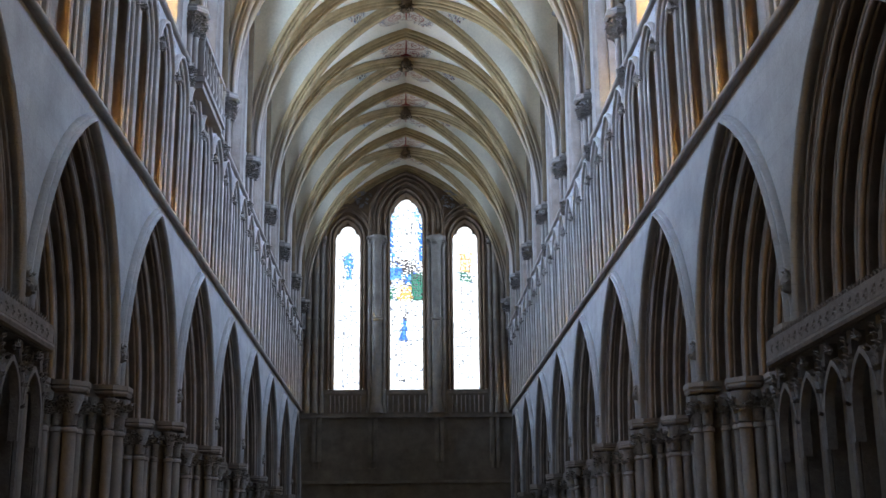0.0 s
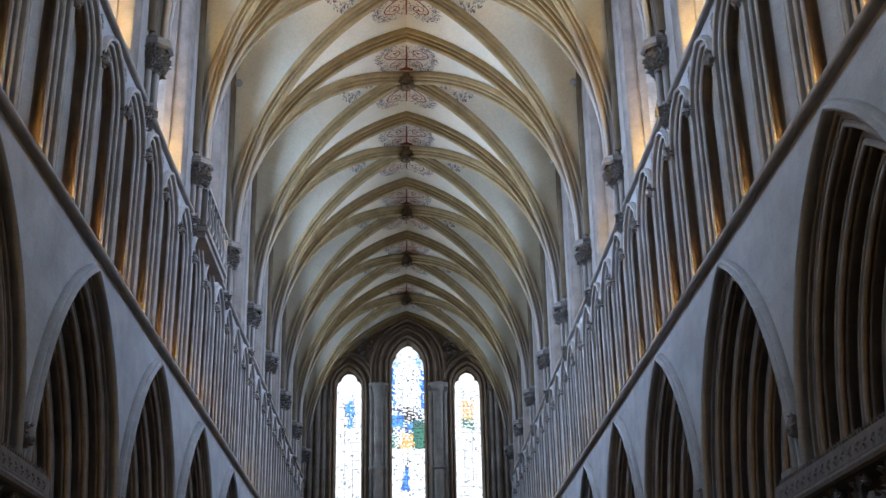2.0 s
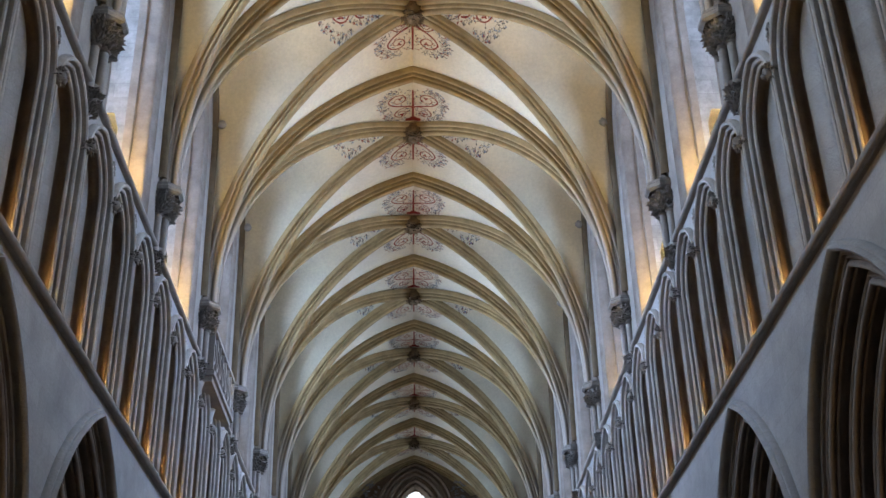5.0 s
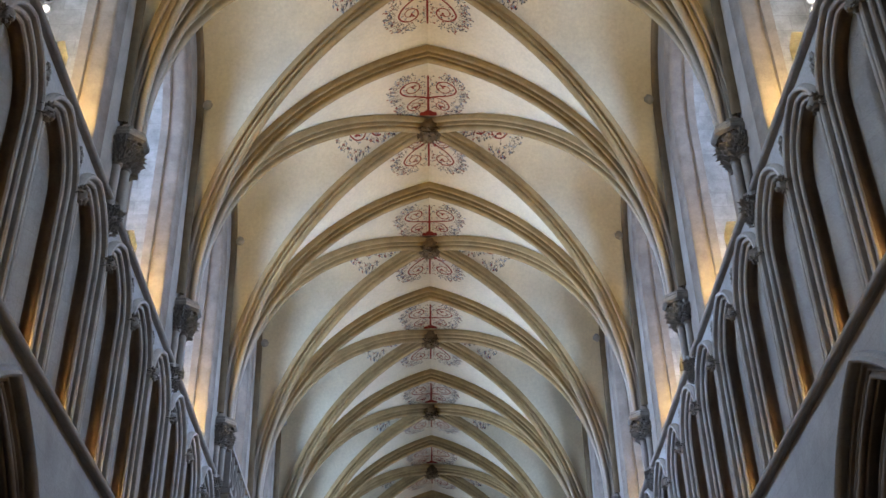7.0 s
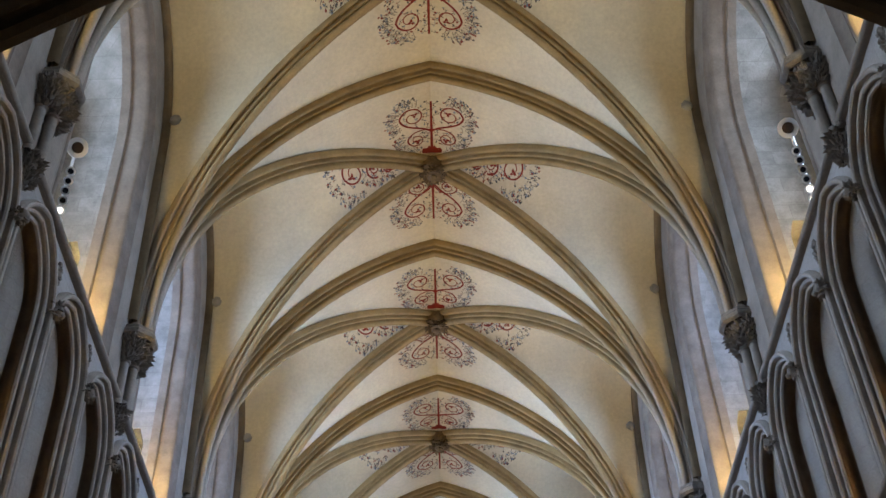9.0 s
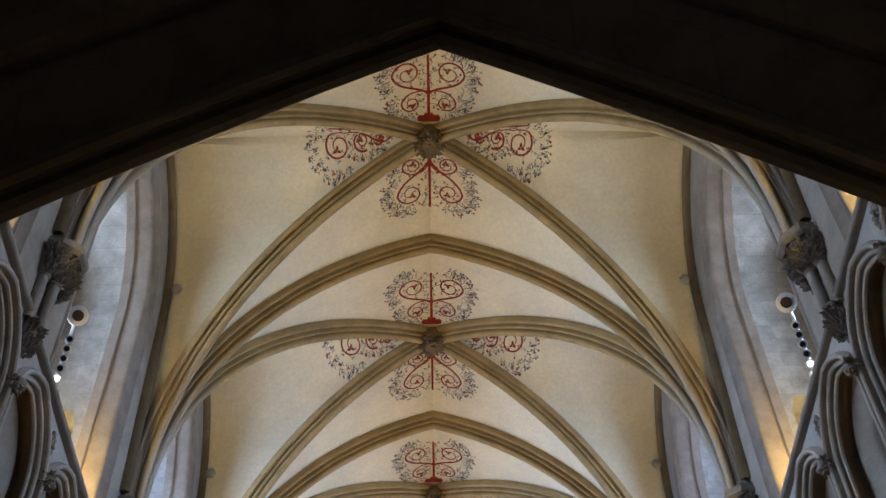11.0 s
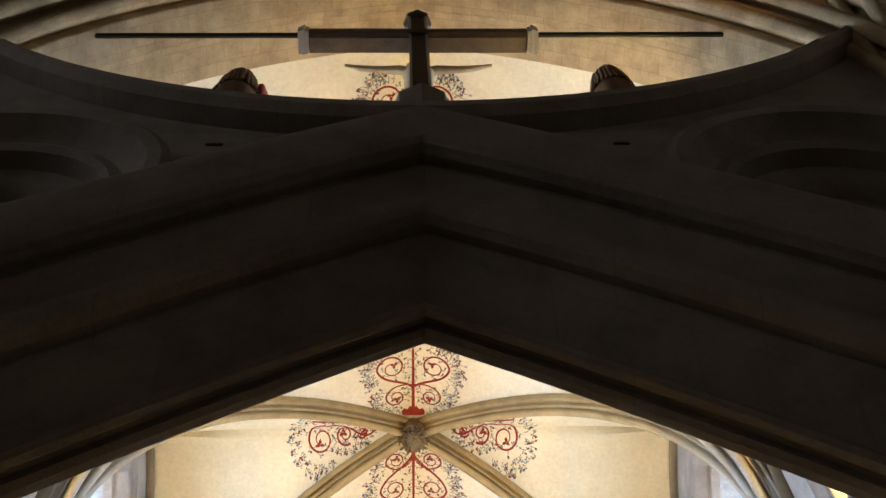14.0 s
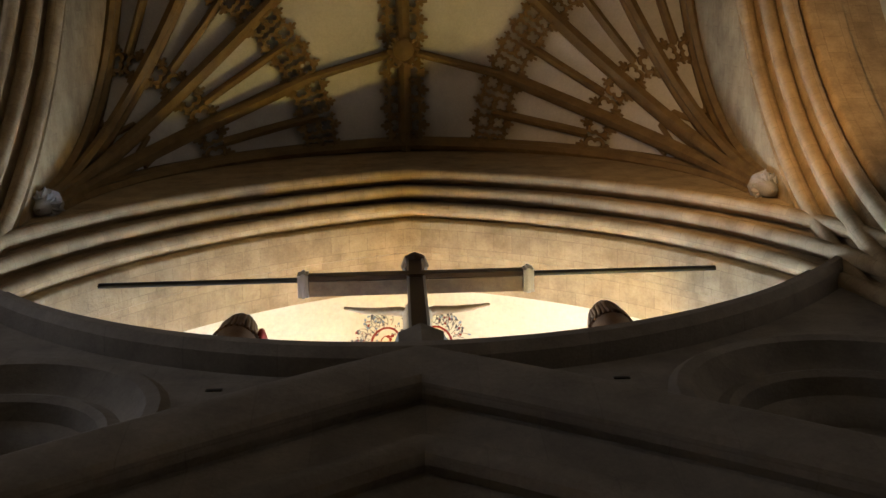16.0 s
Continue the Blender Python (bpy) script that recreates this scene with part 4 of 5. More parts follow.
for j, (c, w, zs, rise) in enumerate(LANCETS):
    glassy = tagged(new("window_%d" % (j + 1)), "tall stained glass lancet, mostly white glass with coloured figures", "window", kind="structure")
    so = Soup()
    rnd = random.Random(31 + j)
    top = zs + rise
    nx, nz = 20, 150
    # uneven quarries: a jittered net of leads, each pane drawn in a little from it
    net = {}
    for a in range(nx + 1):
        for b in range(nz + 1):
            ja = rnd.uniform(-0.36, 0.36) if 0 < a < nx else 0
            jb = rnd.uniform(-0.36, 0.36) if 0 < b < nz else 0
            net[a, b] = (c + (-1 + 2 * (a + ja) / nx) * w, WSILL + (top - WSILL) * (b + jb) / nz)
    for a in range(nx):
        for b in range(nz):
            q = [net[a, b], net[a + 1, b], net[a + 1, b + 1], net[a, b + 1]]
            mx, mz = sum(p[0] for p in q) / 4, sum(p[1] for p in q) / 4
            kind = glass_color(j, (mx - c) / w + rnd.uniform(-0.06, 0.06), (mz - WSILL) / (top - WSILL) + rnd.uniform(-0.006, 0.006), rnd)
            small = [(mx + (x - mx) * 0.86, mz + (z - mz) * 0.86) for x, z in q]
            so.add([(x, 0.7, z) for x, z in small], [[0, 1, 2, 3]], kind)
            so.add([(x, 0.7, z) for x, z in q + small], [[k, (k + 1) % 4, 4 + (k + 1) % 4, 4 + k] for k in range(4)], 7)
    g = part("pane", so.mesh(), GLASS, glassy, m=pose(0, WEST, 0))
    g.visible_shadow = False
    # cusped stone head and iron bars
    so = Soup()
    # trefoil: a round middle lobe over two side lobes
    r, cz = (0.58, 18.34) if j == 1 else (0.38, 17.16)
    sr = 0.5 * (w - 0.02) - 0.02
    right = [(w - 0.02, cz - r - 0.5)] + [(w - 0.02 - sr + sr * math.cos(a), cz - 0.62 * r + sr * math.sin(a)) for a in (radians(10 * k) for k in range(10))]
    right = [p for p in right if p[1] < cz - 0.24 * r or p[0] > r] + [(r * math.cos(a), cz + r * math.sin(a)) for a in (radians(-14 + 13 * k) for k in range(9))]
    inner = [(c - x, z) for x, z in right] + [(c + x, z) for x, z in right[::-1]][1 if abs(right[-1][0]) < 1e-3 else 0:]
    out = [(c + u, z) for u, z in arch(w + 0.1, zs, rise + 0.14, inner[0][1], 0, 8)]
    so.fill([out + inner[::-1]], lambda u, z: (u, 0.62, z))
    so.skin([[(x, 0.62, z) for x, z in inner], [(x, 0.72, z) for x, z in inner]])
    part("cusped_head", so.mesh(), WESTSTONE, glassy, m=pose(0, WEST, 0))
    so = Soup()
    for b in range(1, 17):
        z = WSILL + (zs - WSILL) * b / 17
        so.box(c - w, c + w, 0.66, 0.675, z - 0.006, z + 0.006)
    for u in (-0.33, 0.33):
        so.box(c + u * w - 0.008, c + u * w + 0.008, 0.66, 0.675, WSILL, zs)
    part("iron_bars", so.mesh(), IRON, glassy, m=pose(0, WEST, 0))
back = Soup().add([(-9, WEST + 4, 0), (9, WEST + 4, 0), (9, WEST + 4, 30), (-9, WEST + 4, 30)], [[0, 1, 2, 3]])
tagged(part("backdrop", back.mesh(), glow("bright_sky", (0.93, 0.97, 1.0), 1.7)), "bright white overcast sky outside the windows", "sky", kind="structure")

# ---- crossing ----
XW, XZ, XR = 4.9, 12.6, 6.9
xprof = [(-0.80, 0.0)]
for i0, d0 in ((-0.62, 0.07), (-0.36, 0.29), (-0.10, 0.51)):
    xprof += roll(i0, d0, 0.105, 215, -20, 7) + [(i0 + 0.07, d0 + 0.08), (i0 - 0.04, d0 + 0.115), (i0 - 0.06, d0 + 0.15), (i0 + 0.10, d0 + 0.17)]
xprof += [(0.02, 0.71), (0.02, 1.17), (-0.05, 1.20), (-0.07, 1.76), (-0.5, 1.8)]
so = Soup()
moulded(so, XW, XZ, XR, 0, xprof, 22)
XARCH = unwrap(shade(so.mesh("crossing_arch"), 50), len(arch(XW, XZ, XR, 0, 0, 22)), 1.0)
so = Soup()
lim = CH + 0.02
edge = [(u, z) for u, z in arch(XW, XZ, XR, 10, -0.80, 40) if abs(u) < lim]
loop = [(-lim, edge[0][1] - 0.1)] + edge + [(lim, edge[-1][1] - 0.1), (lim, 23), (-lim, 23)]
so.fill([loop], lambda u, z: (u, 0.0, z))
XWALL = so.mesh("wall_face")
so = Soup()
edge = arch(XW, XZ, XR, 0, -0.5, 40)
loop = [(-6.5, 0)] + edge + [(6.5, 0), (6.5, 24.4), (-6.5, 24.4)]
so.fill([loop], lambda u, z: (u, 1.8, z))
XBACK = so.mesh("rear_face")
for k, nm in enumerate(("west", "south", "east", "north")):
    arm = holder("crossing_arch_" + nm, "richly moulded golden stone arch of the crossing", "arch")
    arm.matrix_basis = pose(0, CY, 0, 0, 0, 90 * k) @ pose(0, CH, 0)
    part("arch_moulding", XARCH, VOUSSOIR, arm)
    part("wall_face", XWALL, ASHLAR, arm)
    part("rear_face", XBACK, WALL, arm)
# short stretch of vault between the crossing arch and the first rib
so = Soup()
path = rib_path((DX, 0), DX)
so.skin([[(p.x, y, p.z + 0.08) for p in path] for y in (Y0 + 0.1, Y0 - 0.7)])
tagged(part("ceiling", shade(so.mesh(), 40), WEB), "cream plaster strip of vault behind the crossing arch", "ceiling", kind="structure")

# transept and choir arms beyond the other arches
for a in (90, 180, 270):
    for k in range(2):
        v = vault_bay(pose(0, CY, 0, 0, 0, a) @ pose(0, CH + 1.7 + (k + 0.5) * BAY, 0), k == 0, "transept_vault")
    so = Soup()
    y1 = CH + 1.5
    for s in (-1, 1):
        so.box(min(s * 4.9, s * 5.3), max(s * 4.9, s * 5.3), y1, y1 + 2 * BAY + 0.5, 0, ZR + 0.6)
    so.box(-5.3, 5.3, y1 + 2 * BAY + 0.4, y1 + 2 * BAY + 0.8, 0, ZR + 0.6)
    o = part("transept_wall", so.mesh(), WALL)
    o.matrix_basis = pose(0, CY, 0, 0, 0, a)
    tagged(o, "plain pale stone wall of the crossing arm", "wall", kind="structure")

# fan vault over the crossing
FZ, FH, FD = 17.1, 5.5, CH


def fan_z(x, y):
    """Height of the crossing vault at x, y from its centre."""
    d = math.hypot(CH - abs(x), CH - abs(y))
    t = 1 - min(d, FD) / FD
    return FZ + FH * math.sqrt(max(0.0, 1 - t * t)) + 0.04 * max(0.0, d - FD)


so = Soup()
N = 48
so.skin([[(CH * (2 * a / N - 1), CH * (2 * b / N - 1), fan_z(CH * (2 * a / N - 1), CH * (2 * b / N - 1))) for b in range(N + 1)] for a in range(N + 1)])
fan = tagged(part("crossing_vault", shade(so.mesh(), 60), mat("pale_vault_stone", (0.78, 0.75, 0.69), (0.62, 0.59, 0.53), scale=2, bump=0.2)),
             "fan vault of ochre ribs and cusped tracery over pale panels", "vault", kind="structure")
fan.matrix_basis = pose(0, CY, 0)
FRIB = [(-0.12, -0.1), (-0.12, 0.10), (-0.065, 0.14), (-0.075, 0.24), (0, 0.29), (0.075, 0.24), (0.065, 0.14), (0.12, 0.10), (0.12, -0.1)]


def fan_rib(pts, prof=FRIB):
    so = Soup()
    path = [Vector((x, y, fan_z(x, y))) for x, y in pts]
    a = path[-1] - path[0]
    side = Vector((-a.y, a.x, 0)).normalized()
    rings = []
    for i, p in enumerate(path):
        t = (path[min(i + 1, len(path) - 1)] - path[max(i - 1, 0)]).normalized()
        o = t.cross(side)
        o = -o if o.z > 0 else o
        rings.append([p + side * q + o * r for q, r in prof])
    return shade(so.skin(rings).mesh("rib"), 50)


def foil(so, c, r, along_dir, lobes=4, bar=0.028):
    """A pierced foiled ring of square bars, cusps pointing in, lying under the vault at c."""
    base = math.atan2(along_dir[1], along_dir[0])
    n = lobes * 6
    rings = []
    for k in range(n):
        a = 2 * math.pi * k / n
        lobe = abs(math.sin(a * lobes / 2))
        q = r * (0.62 + 0.38 * lobe ** 0.6)
        ca, sa = math.cos(a + base), math.sin(a + base)
        x, y = c[0] + q * ca, c[1] + q * sa
        z = fan_z(x, y)
        rings.append([(x - bar * ca, y - bar * sa, z - 0.02), (x - bar * ca, y - bar * sa, z - 0.15), (x + bar * ca, y + bar * sa, z - 0.15), (x + bar * ca, y + bar * sa, z - 0.02)])
    so.skin(rings, loop=True)


def crocket(so, x, y, d, size):
    """A small cusp of three thick points reaching out over the panel."""
    for k in (-0.8, 0.0, 0.8):
        a = math.atan2(d[1], d[0]) + k
        e = size * (1.25 if k == 0 else 0.9)
        x2, y2 = x + e * math.cos(a), y + e * math.sin(a)
        nx, ny = -math.sin(a) * size * 0.32, math.cos(a) * size * 0.32
        z, z2 = fan_z(x, y), fan_z(x2, y2)
        so.add([(x - nx, y - ny, z - 0.02), (x + nx, y + ny, z - 0.02), (x + nx, y + ny, z - 0.14), (x - nx, y - ny, z - 0.14),
                (x2 - 0.6 * nx, y2 - 0.6 * ny, z2 - 0.03), (x2 + 0.6 * nx, y2 + 0.6 * ny, z2 - 0.03), (x2 + 0.6 * nx, y2 + 0.6 * ny, z2 - 0.13), (x2 - 0.6 * nx, y2 - 0.6 * ny, z2 - 0.13)],
               [[0, 1, 5, 4], [1, 2, 6, 5], [2, 3, 7, 6], [3, 0, 4, 7], [4, 5, 6, 7]])


def tracery(pts, rows, pitch, fringe=0.10):
    """A band of pierced foils along a line on the vault, with cusps along both edges."""
    so = Soup()
    for (x0, y0), (x1, y1) in zip(pts, pts[1:]):
        L = math.hypot(x1 - x0, y1 - y0)
        if L < 1e-4:
            continue
        ex, ey = (x1 - x0) / L, (y1 - y0) / L
        nx, ny = -ey, ex
        n = max(1, round(L / pitch))
        step = L / n
        for k in range(n):
            t = (k + 0.5) * step
            for row in range(rows):
                w = (row - (rows - 1) / 2) * pitch * 0.94
                foil(so, (x0 + ex * t + nx * w, y0 + ey * t + ny * w), min(step, pitch) * 0.50, (ex, ey))
            for e in (-1, 1):
                w = e * (rows / 2 * pitch * 0.94)
                crocket(so, x0 + ex * t + nx * w, y0 + ey * t + ny * w, (nx * e, ny * e), fringe)
                crocket(so, x0 + ex * (t + step / 2) + nx * w * 0.85, y0 + ey * (t + step / 2) + ny * w * 0.85, (nx * e, ny * e), fringe * 0.7)
    return shade(so.mesh("cusped_tracery"), 30)


THIN = [(q * 0.62, r * 0.72) for q, r in FRIB]
for cx in (-1, 1):
    for cy in (-1, 1):
        def ray(a, d):
            return (cx * (CH - d * math.cos(radians(a))), cy * (CH - d * math.sin(radians(a))))

        # main ribs run from the corner to the ridges, lesser ones start at the first band
        for k in range(9):
            a = max(1.5, min(88.5, 11.25 * k))
            far = CH / max(math.cos(radians(a)), math.sin(radians(a)))
            if k % 2 == 0:
                end = far if k in (0, 4, 8) else 3.45
                part("rib", fan_rib([ray(a, 0.004 + (end - 0.004) * (j / 22) ** 2) for j in range(23)]), FANRIB, fan, "ochre moulded rib")
            else:
                part("rib", fan_rib([ray(a, 1.78 + 1.6 * j / 10) for j in range(11)], THIN), FANRIB, fan, "slender ochre rib")
        for d, rows, pitch in ((1.75, 1, 0.30), (3.42, 2, 0.27)):
            for k in range(4):
                part("cusped_tracery", tracery([ray(22.5 * k + 22.5 * j / 2, d) for j in range(3)], rows, pitch), FANRIB, fan, "pierced and cusped ochre tracery")
        # lozenge ribs between the outer band and the ridge bosses
        for a, bx, by in ((22.5, 0.0, 3.1), (67.5, 3.1, 0.0)):
            p, q = ray(a, 3.42), (cx * bx, cy * by)
            part("rib", fan_rib([(p[0] + (q[0] - p[0]) * j / 8, p[1] + (q[1] - p[1]) * j / 8) for j in range(9)], THIN), FANRIB, fan, "slender ochre rib")
        # net of six-sided panels at the springing
        so = Soup()
        angles = [4 + 16.4 * j for j in range(6)]
        for d0, d1, shift in ((0.42, 0.62, 0.0), (0.80, 1.0, 8.2)):
            low_ring = [ray(a + shift, d0) for a in angles]
            top_ring = [ray(a + shift + 8.2, d1) for a in angles]
            for j in range(6):
                for p, q in ((low_ring[j], top_ring[j]), (top_ring[j], low_ring[j + 1] if j < 5 else top_ring[j])):
                    if p != q:
                        so.rod((p[0], p[1], fan_z(*p) - 0.05), (q[0], q[1], fan_z(*q) - 0.05), 0.05, n=6)
        part("springing_net", so.mesh(), FANRIB, fan)
        # corner corbel: a crowned block with leaves
        so = Soup().lathe([(0.02, -0.34), (0.09, -0.28), (0.11, -0.12), (0.17, -0.02), (0.21, 0.06), (0.21, 0.12), (0.08, 0.17)], n=8)
        leaves = random.Random(12)
        for k in range(16):
            a = leaves.uniform(0, 6.28)
            so.spray((0.11 * math.cos(a), 0.11 * math.sin(a), -0.22 + 0.25 * leaves.random()), (math.cos(a), math.sin(a), 0.3), 0.11, leaves)
        part("corbel", shade(so.mesh(), 60), PILE, fan, "pale carved corner corbel", m=pose(cx * (CH - 0.12), cy * (CH - 0.12), FZ - 0.05))
for ux, uy in ((0, 1), (1, 0)):
    for e in (-1, 1):
        line = [(ux * e * CH * k / 14, uy * e * CH * k / 14) for k in range(15)]
        part("ridge_rib", fan_rib(line), FANRIB, fan)
        part("cusped_tracery", tracery([line[0], line[7], line[14]], 2, 0.30, 0.12), FANRIB, fan, "pierced and cusped ochre tracery")
        so = Soup().lathe([(0.02, -0.42), (0.15, -0.40), (0.21, -0.33), (0.22, -0.2), (0.2, 0.0)], n=10)
        for k in range(24):
            a = leaves.uniform(0, 6.28)
            so.spray((0.17 * math.cos(a), 0.17 * math.sin(a), -0.36), (math.cos(a), math.sin(a), -0.4), 0.11, leaves)
        part("boss", shade(so.mesh(), 60), FANRIB, fan, "carved leafy boss", m=pose(ux * e * 3.1, uy * e * 3.1, fan_z(ux * e * 3.1, uy * e * 3.1)))

# ---- strainer arch ----
YM = 3.6


def low(x):
    x = abs(x)
    return 8.22 - 0.70 * x - 0.035 * x * x - 0.012 * max(0.0, x - 2.6) ** 3


def rim(x):
    return 12.34 + 0.104 * x * x + 0.0008 * x ** 4


xs = [-5.2 + 10.4 * k / 52 for k in range(53)]
strainer = tagged(new("strainer_arch"), "huge dark stone scissor arch with round eyes, spanning the crossing", "arch", kind="structure")


def both(profile):
    """A profile of (offset, y before the middle), mirrored onto the rear."""
    return profile + [(o, -y) for o, y in profile[::-1]]


def band(name, profile, f, sign, label=""):
    so = Soup()
    so.skin([[(x, YM - y, f(x) + sign * o) for x in xs] for o, y in profile])
    return part(name, unwrap(shade(so.mesh(), 24), len(xs), 1.0), DARKARCH, strainer, label)


lowp = [(2.26, 0.40), (2.20, 0.86), (2.12, 0.94), (2.02, 0.965), (1.90, 0.955), (1.66, 0.91), (1.57, 0.89), (1.51, 0.85), (1.49, 0.77), (1.53, 0.70), (1.50, 0.685), (1.05, 0.64),
        (0.98, 0.655), (0.92, 0.655), (0.85, 0.635), (0.79, 0.60), (0.755, 0.53), (0.78, 0.46), (0.72, 0.445), (0.40, 0.34), (0.12, 0.25), (0.11, 0.275), (0.05, 0.285), (0.0, 0.26), (-0.01, 0.22), (0.03, 0.19), (0.07, 0.175),
        (0.05, 0.145), (-0.01, 0.135), (-0.045, 0.095), (-0.035, 0.05), (0.02, 0.03), (0.03, 0.0), (0.30, -0.10), (0.6, -0.26), (1.0, -0.4), (1.6, -0.55), (2.28, -0.6)]
band("lower_arch", lowp, low, 1, "moulded lower pointed arch")
rimp = [(0.0, 0.10), (-0.03, 0.20), (0.04, 0.34), (0.12, 0.37), (0.20, 0.33), (0.24, 0.20), (0.34, 0.18), (0.46, 0.46), (0.56, 0.54), (0.70, 0.54), (0.80, 0.46), (0.86, 0.26), (1.0, 0.24)]
band("inverted_arch", both(rimp), rim, -1, "moulded inverted arch")
EYES = ((-3.42, 10.05), (3.42, 10.05))
so = Soup()
for y in (YM - 0.30, YM + 0.30):
    hol = [[(cx + 1.46 * math.cos(2 * math.pi * k / 32), cz + 1.46 * math.sin(2 * math.pi * k / 32)) for k in range(32)] for cx, cz in EYES]
    top = [(x, rim(x) - 0.9) for x in xs]
    bot = [(x, low(x) + 2.1) for x in xs]
    ok = [k for k in range(len(xs)) if top[k][1] > bot[k][1] + 0.02]
    so.fill([[top[k] for k in ok] + [bot[k] for k in reversed(ok)]] + hol, lambda u, v, y=y: (u, y, v))
part("spandrel", so.mesh(), DARK, strainer)
for cx, cz in EYES:
    so = Soup()
    pr = [(1.52, 0.30), (1.52, 0.54), (1.45, 0.58), (1.34, 0.56), (1.24, 0.42), (1.14, 0.36), (1.04, 0.39), (0.97, 0.35), (0.92, 0.20), (0.78, 0.15), (0.72, 0.19), (0.64, 0.14), (0.58, 0.04), (0.42, 0.02), (0.16, 0.0)]
    so.skin([[(cx + r * math.cos(2 * math.pi * k / 36), YM - y, cz + r * math.sin(2 * math.pi * k / 36)) for k in range(36)] for r, y in both(pr)], closed=True)
    part("eye", shade(so.mesh(), 40), DARK, strainer, "round moulded eye")
for s in (-1, 1):
    so = Soup()
    so.box(s * 1.75 - 0.07, s * 1.75 + 0.07, YM - 0.31, YM - 0.27, 11.26, 11.31)
    part("drain_slot", so.mesh(), IRON, strainer)

# ---- rood on the strainer arch ----
rood = tagged(new("rood_cross"), "tall dark wooden cross with gilt-edged moulded arms and pale carved figure", "cross")
RX = 0.05
ZB = rim(0) + 0.02
so = Soup()
so.box(RX - 0.11, RX + 0.11, 3.5, 3.70, ZB + 0.3, 17.2)
so.lathe([(0.13, 16.95), (0.18, 17.02), (0.19, 17.12), (0.15, 17.22), (0.05, 17.26)], (RX, 3.61, 0), n=8)
part("post", so.mesh(), WOOD, rood)
so = Soup()
for dx in (-0.115, 0.085):
    so.box(RX + dx, RX + dx + 0.03, 3.485, 3.505, ZB + 0.3, 17.1)
part("edge_moulding", so.mesh(), SILVER, rood, "thin silvered moulding")
so = Soup().box(RX - 1.38, RX + 1.38, 3.50, 3.70, 16.05, 16.18)
so.box(RX - 1.38, RX + 1.38, 3.46, 3.52, 16.02, 16.21)
bar = part("crossbar", so.mesh(), WOOD, rood)
# light on the beam's underside, painted as a strip of paler oak
part("soffit", Soup().box(RX - 1.34, RX + 1.34, 3.53, 3.72, 16.02, 16.046).mesh(), OAK, bar, "oak underside with its light put into a paler colour")
for s in (-1, 1):
    so = Soup()
    for k, (w, e) in enumerate(((0.03, 0.01), (0.05, 0.03), (0.03, 0.01))):
        x = RX + s * (1.37 + 0.045 * k)
        so.box(x - 0.02, x + 0.02, 3.45 - e, 3.72 + e * 0.5, 16.0 - e * 0.5, 16.22 + e * 0.5)
    part("arm_end", so.mesh(), SILVER, rood, "silvered moulded arm end")
so = Soup().lathe([(0.02, -0.1), (0.30, -0.1), (0.32, 0.0), (0.32, 0.72), (0.27, 0.80), (0.17, 1.05), (0.15, 1.2)], (RX, 3.58, ZB), n=8)
part("base", so.mesh(), DARK, rood, "octagonal stone base")
so = Soup()


def limb(so, pts, radii, n=10):
    """A rounded limb through the points."""
    pts = [Vector(p) for p in pts]
    rings = []
    for i, p in enumerate(pts):
        t = (pts[min(i + 1, len(pts) - 1)] - pts[max(i - 1, 0)]).normalized()
        u = t.orthogonal().normalized()
        w = t.cross(u)
        rings.append([p + (u * math.cos(2 * math.pi * k / n) + w * math.sin(2 * math.pi * k / n)) * radii[i] for k in range(n)])
    so.skin(rings, closed=True)
    so.add(rings[0] + rings[-1], [list(range(n))[::-1], list(range(n, 2 * n))])


for e in (-1, 1):
    limb(so, [(RX + e * 0.08, 3.84, 15.52), (RX + e * 0.22, 3.84, 15.66), (RX + e * 0.48, 3.84, 15.68), (RX + e * 0.70, 3.84, 15.74), (RX + e * 0.78, 3.84, 15.80), (RX + e * 0.90, 3.83, 15.84)],
         [0.06, 0.06, 0.045, 0.038, 0.026, 0.02])
    limb(so, [(RX + e * 0.08, 3.86, 14.55), (RX + e * 0.09, 3.80, 14.15), (RX + e * 0.05, 3.86, 13.75), (RX + e * 0.04, 3.83, 13.55)], [0.10, 0.075, 0.055, 0.04])
limb(so, [(RX, 3.88, 15.72), (RX, 3.88, 15.5), (RX - 0.02, 3.88, 14.9), (RX - 0.02, 3.88, 14.6), (RX, 3.87, 14.4)], [0.07, 0.19, 0.16, 0.16, 0.10], 12)
so.lump((RX - 0.05, 3.9, 15.86), (0.11, 0.12, 0.15), 2, 9, 0.06)
tagged(part("statue", shade(so.mesh(), 60), PALE), "pale carved wooden figure hung on the cross", "statue")
